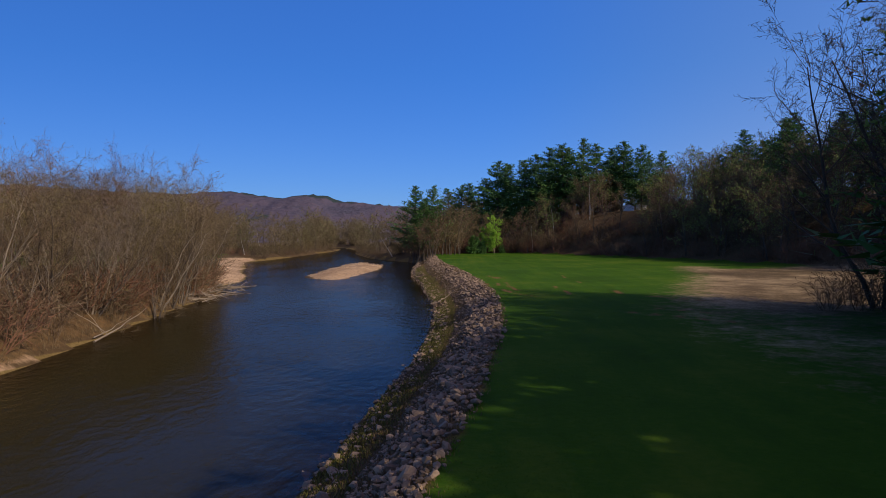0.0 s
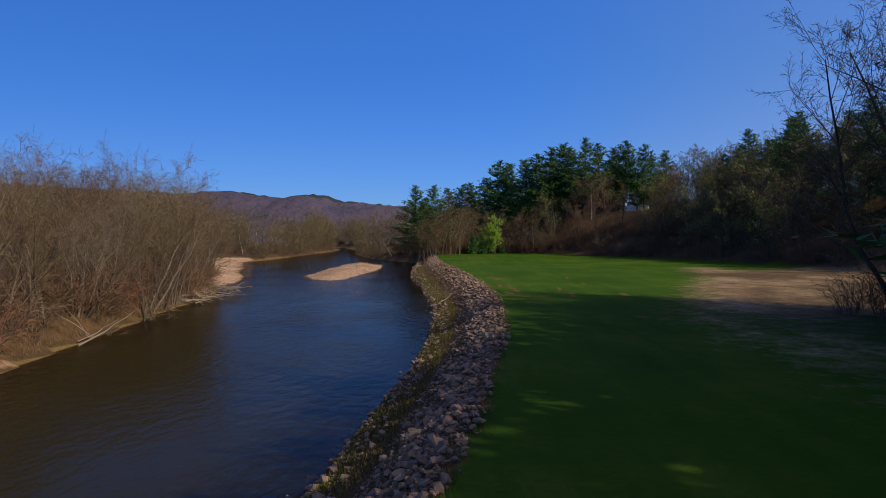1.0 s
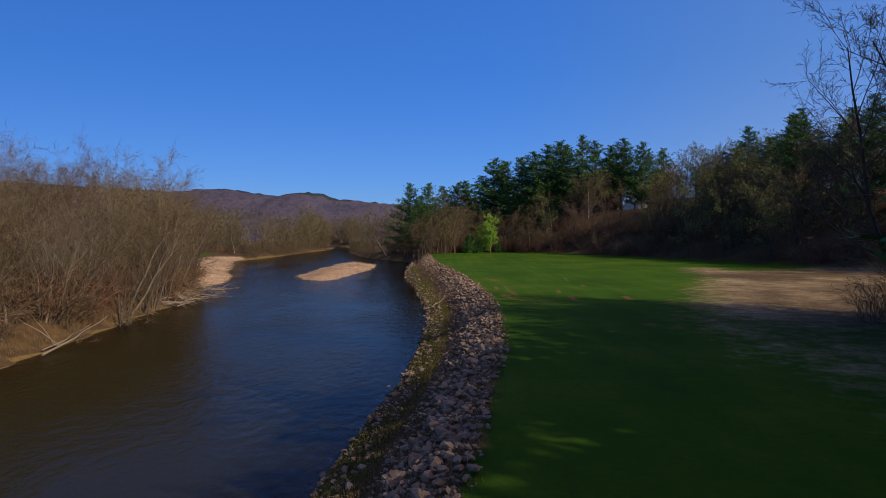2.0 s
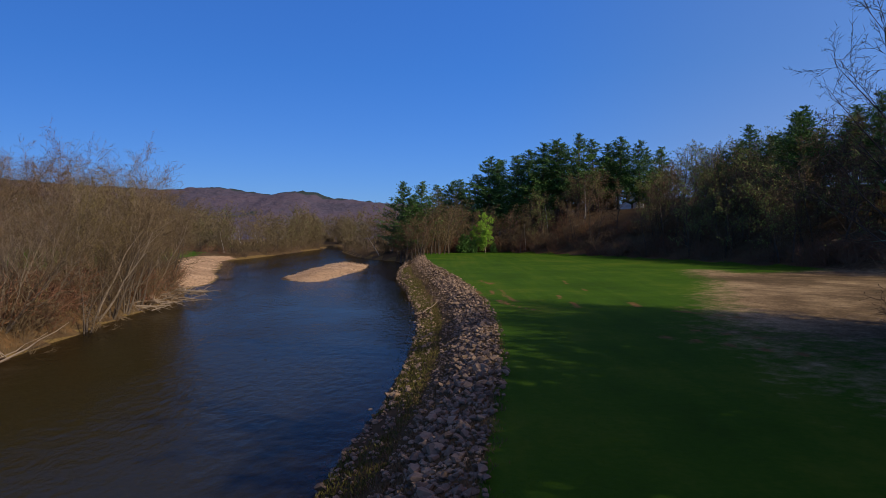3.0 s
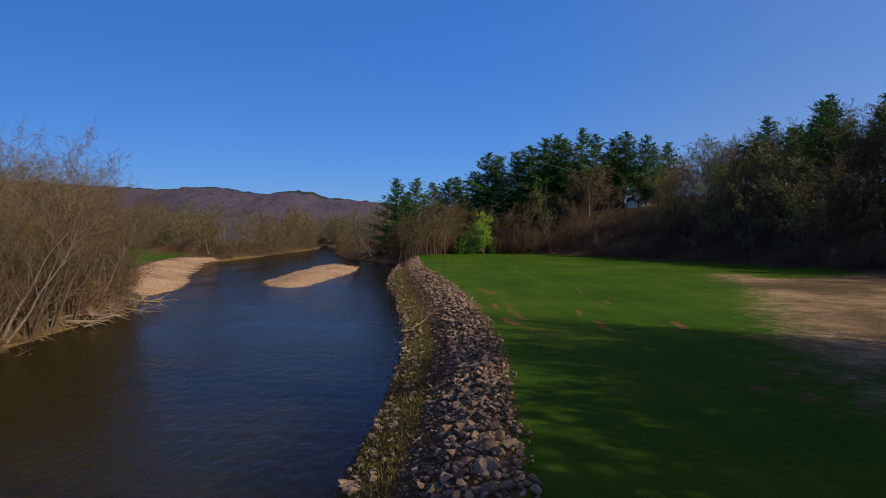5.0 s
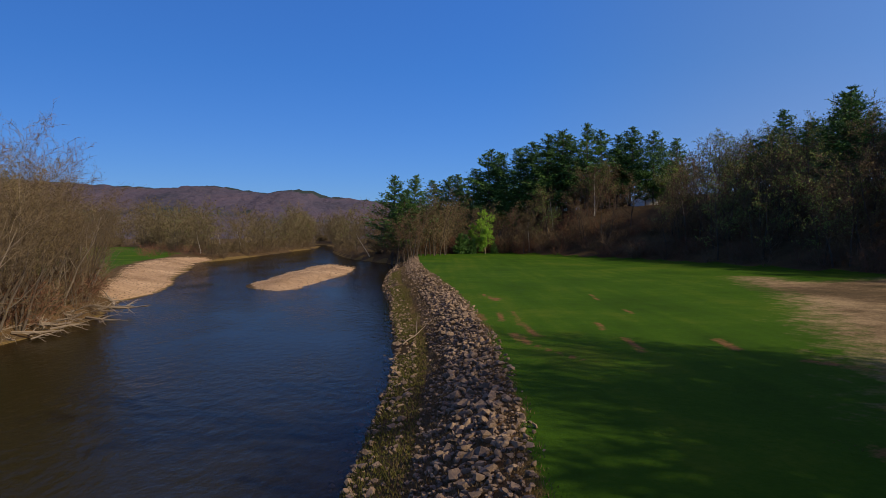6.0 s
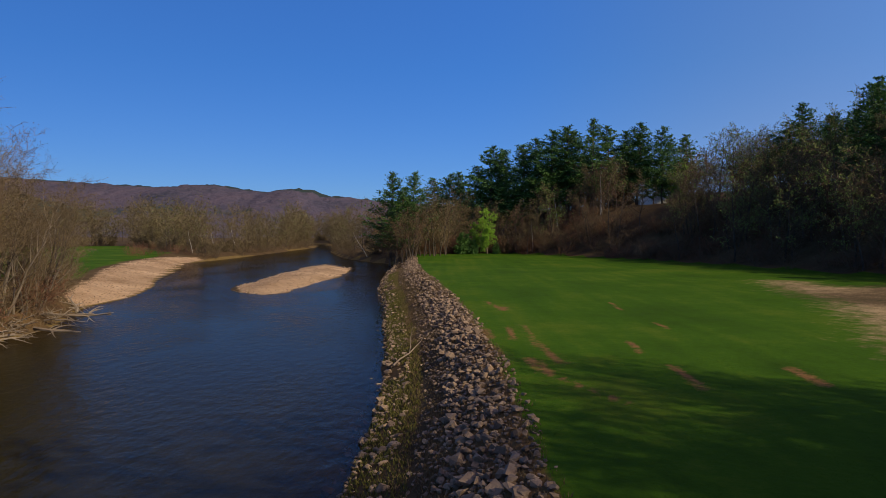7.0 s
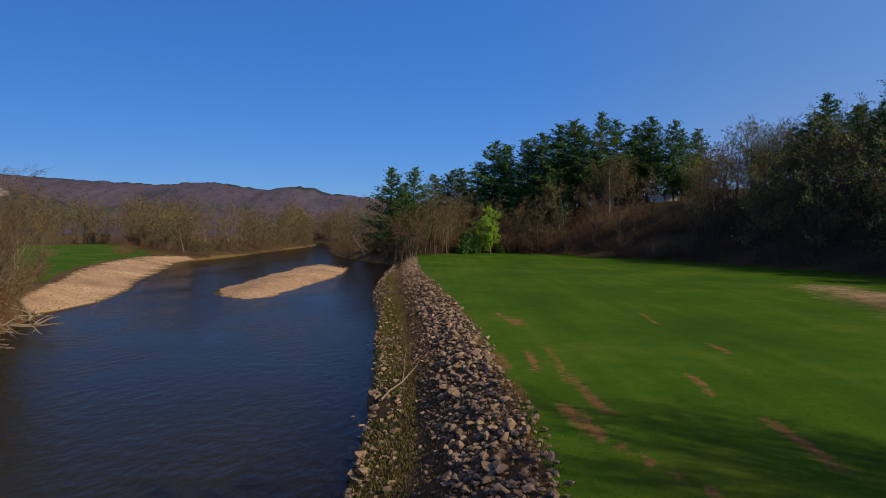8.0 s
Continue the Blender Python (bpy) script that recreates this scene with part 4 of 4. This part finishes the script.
for i in range(46):
    y = rng.uniform(182, 330)
    x = float(at(SHORE_L, y)) - rng.uniform(0.2, 2.2) if i % 3 else float(at(SHORE_R, y)) + rng.uniform(0.2, 2.0)
    brush_kinds[rng.choice([0, 2, 2])].put(scaled(x, y, z_at(x, y) - 0.05, 0, 0, rng.uniform(0, 360), rng.uniform(0.7, 1.3)), group="brush along the far bank")
for x, y, s in ((-63, 176, 0.9), (-66, 172, 1.1), (-68, 180, 1.2), (-60, 184, 1.0), (-64, 186, 1.1), (-70, 176, 1.0), (-72, 183, 1.2)):
    brush_kinds[1].put(scaled(x, y, z_at(x, y) - 0.05, 0, 0, rng.uniform(0, 360), s), group="shrubs behind the gravel")


# ---- shed on the bluff ----
def box(b, x0, x1, y0, y1, z0, z1):
    i = len(b.v)
    b.v += [np.array((x, y, z), float) for z in (z0, z1) for x, y in ((x0, y0), (x1, y0), (x1, y1), (x0, y1))]
    b.f += [(i + 3, i + 2, i + 1, i), (i + 4, i + 5, i + 6, i + 7)] + [(i + k, i + (k + 1) % 4, i + 4 + (k + 1) % 4, i + 4 + k) for k in range(4)]
    b.m += [0] * 6


def shed(name="shed", label="small white shed with a grey gable roof"):
    root = tagged(new(name), label, name)
    b = Build()
    box(b, -2.6, 2.6, 0.15, 5.5, 0, 2.5)
    i = len(b.v)
    b.v += [np.array(p, float) for p in ((-2.6, 0.15, 2.5), (2.6, 0.15, 2.5), (0, 0.15, 3.7), (-2.6, 5.5, 2.5), (2.6, 5.5, 2.5), (0, 5.5, 3.7))]
    b.f += [(i, i + 1, i + 2), (i + 5, i + 4, i + 3)]
    part("wall", b.mesh("wall", WHITE), root)
    b = Build()
    for s in (-1, 1):
        i = len(b.v)
        b.v += [np.array((s * a, y, z), float) for y in (-0.15, 5.8) for a, z in ((0, 3.75), (2.95, 2.4), (2.95, 2.52), (0, 3.9))]
        b.f += [(i, i + 1, i + 5, i + 4), (i + 1, i + 2, i + 6, i + 5), (i + 2, i + 3, i + 7, i + 6), (i, i + 1, i + 2, i + 3), (i + 4, i + 5, i + 6, i + 7)]
    part("roof", b.mesh("roof", ROOFING), root)
    door = Build()
    for k in range(4):
        box(door, -1.25, 1.25, 0.09, 0.145, 0.05 + 0.53 * k, 0.56 + 0.53 * k)
    part("door", door.mesh("door", WHITE), root, "white panelled shed door")
    return root


GX, GY = 50.0, 178.5
shed().matrix_basis = scaled(GX, GY, z_at(GX, GY - 1) - 0.05, 0, 0, -8, 0.55)
shed("cottage", "pale cottage with a grey roof, half hidden by bare trees").matrix_basis = scaled(55.0, 184, z_at(55.0, 183) - 0.05, 0, 0, -20, 0.55)

# ---- driftwood and fallen logs on the left bank ----
def driftwood(seed, long, r, forks, label, twig=False):
    rng = np.random.default_rng(seed)
    b = Build()

    def limb(p, d, length, rad, n):
        pts = [p]
        for _ in range(5):
            d = unit(d + rng.normal(size=3) * (0.16, 0.16, 0.06))
            pts.append(pts[-1] + d * length / 5)
        b.tube(pts, [rad * (1 - 0.75 * i / 5) for i in range(6)], 5)
        for _ in range(n):
            i = rng.integers(1, 5)
            limb(pts[i], unit(d + rng.normal(size=3) * (0.7, 0.7, 0.5)), length * rng.uniform(0.25, 0.5), rad * 0.5, max(0, n // 3))

    limb(np.zeros(3), np.array((1.0, 0, 0.05)), long, r, forks)
    return tagged(new("driftwood_log", b.mesh("driftwood_log", DRIFT)), label, "driftwood")


logs = [Stand(driftwood(200 + i, 3.6, 0.13, (5, 3, 7)[i], "grey weathered driftwood log with broken branches at the water's edge")) for i in range(3)]
for i in range(30):
    y = 60.5 + 17 * rng.random()
    x = float(at(SHORE_L, y)) + rng.uniform(-1.0, 1.3)
    logs[i % 3].put(scaled(x, y, 0.2 + 0.8 * rng.random(), rng.uniform(-20, 20), rng.uniform(-14, 6), rng.uniform(-60, 60) + (180 if i % 4 == 0 else 0), rng.uniform(0.5, 1.0)), group="driftwood pile")
fallen = Stand(driftwood(210, 8.0, 0.065, 1, "long bleached log lying along the muddy bank"))
fallen.put(scaled(-21.3, 38.8, 0.08, 0, -2, 97, 1.0))
fallen.put(scaled(-21.8, 39.6, 0.2, 20, -2, 99, 0.7))
for x, y, turn, s in ((-27.5, 79, 80, 1.0), (-29, 82, 120, 1.1), (-25.4, 62.5, 35, 0.8)):
    logs[1].put(scaled(x, y, z_at(x, y) + 0.12, rng.uniform(-20, 20), rng.uniform(-25, 0), turn, s), group="bank driftwood")
# roots hanging from the cut bank
root_kind = Stand(bare_tree(230, 2.2, 9, dict(BRUSH, up=[-0.12, -0.05], kids=[6, 4]), BARK, TWIG, TWIG, name="root_plate", radius=0.05, splay=1.2, label="tangled bare roots hanging from the eroded bank", category="roots"))
for x, y, s in ((-22.4, 51, 1.0), (-24.2, 57.5, 0.9), (-25.2, 65, 0.9), (-21.6, 43, 0.6)):
    root_kind.put(scaled(x, y, z_at(x - 0.5, y) + 0.2, 0, 60, rng.uniform(-30, 30), s), group="bank roots")
# a bleached stick on the stones
driftwood(227, 5.0, 0.05, 1, "long thin bleached branch lying across the bank stones").matrix_basis = scaled(-0.65, 58.2, z_at(-0.65, 58.2) + 0.25, 0, -5, 72)

# ---- riprap bank ----
def rock_mesh(seed):
    rng = np.random.default_rng(seed)
    bm = bmesh.new()
    for _ in range(16):
        d = unit(rng.normal(size=3))
        bm.verts.new(tuple(d * (0.5, 0.40, 0.28) * rng.uniform(0.85, 1.1)))
    hull = bmesh.ops.convex_hull(bm, input=bm.verts)
    bmesh.ops.delete(bm, geom=list({g for g in hull["geom_interior"] + hull["geom_unused"] if isinstance(g, bmesh.types.BMVert)}), context="VERTS")
    me = bpy.data.meshes.new("rock")
    bm.to_mesh(me)
    bm.free()
    me.materials.append(STONE)
    return me


rocks = [rock_mesh(300 + i) for i in range(16)]
bank = tagged(new("riprap_bank"), "bank of broken grey and tan quarry stone beside the river", "stone bank")
near, rest = [], []
y = 4.0
while y < 172:
    r, g = float(at(SHORE_R, y)), float(at(CREST, y))
    step = 0.225 if y < 80 else 0.34
    x = r + 0.45 * (g - r)
    while x < g + 0.25:
        px, py = x + rng.uniform(-0.15, 0.15), y + rng.uniform(-0.15, 0.15)
        u = (px - r) / (g - r)
        size = float(np.clip(rng.lognormal(-1.50, 0.42), 0.12, 0.5)) * (0.75 if u < 0.58 or u > 0.97 else 1.0)
        if rng.random() < (0.42 if u < 0.58 else 0.95 if u < 0.93 else 0.6):
            m = scaled(px, py, z_at(px, py) + 0.10 * size + rng.uniform(-0.04, 0.08), rng.uniform(-28, 28), rng.uniform(-40, 12), rng.uniform(0, 360), size)
            (near if 28 < y < 48 and len(near) < 300 and size > 0.30 else rest).append((int(rng.integers(0, 16)), m))
        x += step
    x = r - 0.35
    while x < r + 0.30 * (g - r):
        px, py = x + rng.uniform(-0.2, 0.2), y + rng.uniform(-0.2, 0.2)
        if rng.random() < (0.62 if x < r + 0.5 else 0.24):
            size = float(np.clip(rng.lognormal(-1.4, 0.4), 0.12, 0.5))
            rest.append((int(rng.integers(0, 16)), scaled(px, py, max(z_at(px, py), -0.15) + 0.08 * size, rng.uniform(-25, 25), rng.uniform(-30, 10), rng.uniform(0, 360), size)))
        x += 0.36
    y += step
for which, m in near:
    ob = part("rock", rocks[which], bank)
    ob.matrix_basis = m
for _ in range(4200):
    py = 8 + 66 * rng.random() ** 1.4
    r, g = float(at(SHORE_R, py)), float(at(CREST, py))
    u = rng.uniform(-0.02, 0.3) if rng.random() < 0.16 else rng.uniform(0.4, 1.03)
    px, size = r + u * (g - r), rng.uniform(0.09, 0.21)
    rest.append((int(rng.integers(0, 16)), scaled(px, py, z_at(px, py) + 0.15 * size, rng.uniform(-30, 30), rng.uniform(-40, 20), rng.uniform(0, 360), size)))
tagged(joined("rubble", rocks, rest, [STONES], bank), kind="stuff")


# ---- weeds, grass and pebbles ----
def blades(name, places, mat, label, category, tall=(0.06, 0.14), thick=0.02, per=4, spread_=0.10):
    """Tufts of narrow upright blades at the places."""
    P = np.repeat(np.asarray(places, float), per, axis=0)
    n = len(P)
    P[:, :2] += rng.normal(size=(n, 2)) * spread_
    P[:, 2] = height(P[:, 0], P[:, 1]) - 0.01
    a = rng.uniform(0, 2 * math.pi, n)
    w = np.stack([np.cos(a), np.sin(a), 0 * a], 1) * thick / 2
    h = rng.uniform(*tall, n)[:, None]
    tip = P + h * np.stack([rng.normal(size=n) * 0.35, rng.normal(size=n) * 0.35, np.ones(n)], 1)
    V = np.stack([P - w, P + w, tip], 1).reshape(-1, 3)
    me = bpy.data.meshes.new(name)
    me.from_pydata(V.tolist(), [], np.arange(3 * n).reshape(-1, 3).tolist())
    me.materials.append(mat)
    return tagged(new(name, me), label, category, kind="stuff")


def scatter(n, y0, y1, lo, hi, power=1.0):
    """Places between two offsets u across the bank (0 the water's edge, 1 the crest)."""
    y = y0 + (y1 - y0) * rng.random(n) ** power
    r, g = at(SHORE_R, y), at(CREST, y)
    x = r + (g - r) * rng.uniform(lo, hi, n)
    return np.stack([x, y, 0 * x], 1)


p = scatter(10000, 6, 130, 0.02, 0.40)
keep = (ripple(p[:, 0] * 3, p[:, 1], 2.2) > -0.5)
blades("bank_weeds", p[keep], WEED, "yellow-green weeds between the stones at the water", "weeds", (0.05, 0.15), 0.05, 4, 0.14)
blades("dry_weeds", scatter(12000, 6, 140, 0.30, 0.68), DRY, "dry brown weeds on the stony bank", "weeds", (0.04, 0.13), 0.045, 4, 0.14)
blades("rock_litter", scatter(7000, 6, 110, 0.45, 0.98), DRY, "dry leaf litter and dead stems between the stones", "weeds", (0.03, 0.10), 0.05, 4, 0.14)
blades("dry_fringe", scatter(3500, 6, 120, 0.9, 1.06), DRY, "dry grass fringe along the top of the stones", "weeds", (0.04, 0.12), 0.025, 4, 0.12)
y3 = rng.uniform(24, 86, 3000)
x3 = at(SHORE_L, y3) - 0.15 - 9 * rng.random(3000) ** 1.3
blades("bank_grass", np.stack([x3, y3, 0 * x3], 1), DRY, "dead tan grass on the eroded river bank", "grass", (0.12, 0.42), 0.035, 4, 0.2)
n = 26000
gy2 = 10 + 80 * rng.random(n) ** 1.35
gx2 = at(CREST, gy2) + 0.1 + 26 * rng.random(n) ** 1.5
ok = (inside(STRAW, gx2, gy2) < 0) & (scuffs(gx2, gy2) < 0.25) & (ripple(gx2 * 2, gy2, 1.7) + ripple(gx2, gy2, 0.8) > 0.1) & (inside(BLUFF, gx2, gy2) < 0)
blades("meadow_grass", np.stack([gx2, gy2, 0 * gx2], 1)[ok], BLADE, "short green meadow grass", "grass", (0.012, 0.035), 0.03, 4, 0.10)
ok2 = (inside(STRAW, gx2, gy2) > 0) | (scuffs(gx2, gy2) > 0.1)
blades("dead_grass", np.stack([gx2, gy2, 0 * gx2], 1)[ok2], DRY, "flattened dead straw on bare ground", "grass", (0.012, 0.035), 0.04, 4, 0.15)


def gravel(name, places, label):
    tagged(joined(name, rocks, [(int(rng.integers(0, 16)), scaled(x, y, z_at(x, y) + 0.02, rng.uniform(-20, 20), rng.uniform(-20, 20), rng.uniform(0, 360), rng.uniform(0.10, 0.27))) for x, y in places], [PEBBLE]), label, "gravel", kind="stuff")


bar, shore = [], []
while len(bar) < 1500:
    x, y = rng.uniform(-26, -14), rng.uniform(97, 162)
    if float(inside(BAR, x, y)) > -0.3:
        bar.append((x, y))
while len(shore) < 2200:
    y = rng.uniform(84, 176)
    shore.append((float(at(SHORE_L, y)) + 0.3 - float(np.interp(y, [84, 101, 148, 170, 177], [3, 7, 9, 6, 4])) * rng.random() ** 1.1, y))
gravel("bar_gravel", bar, "tan cobbles on the gravel bar in midstream")
gravel("shore_gravel", shore, "tan cobbles on the gravel shore")
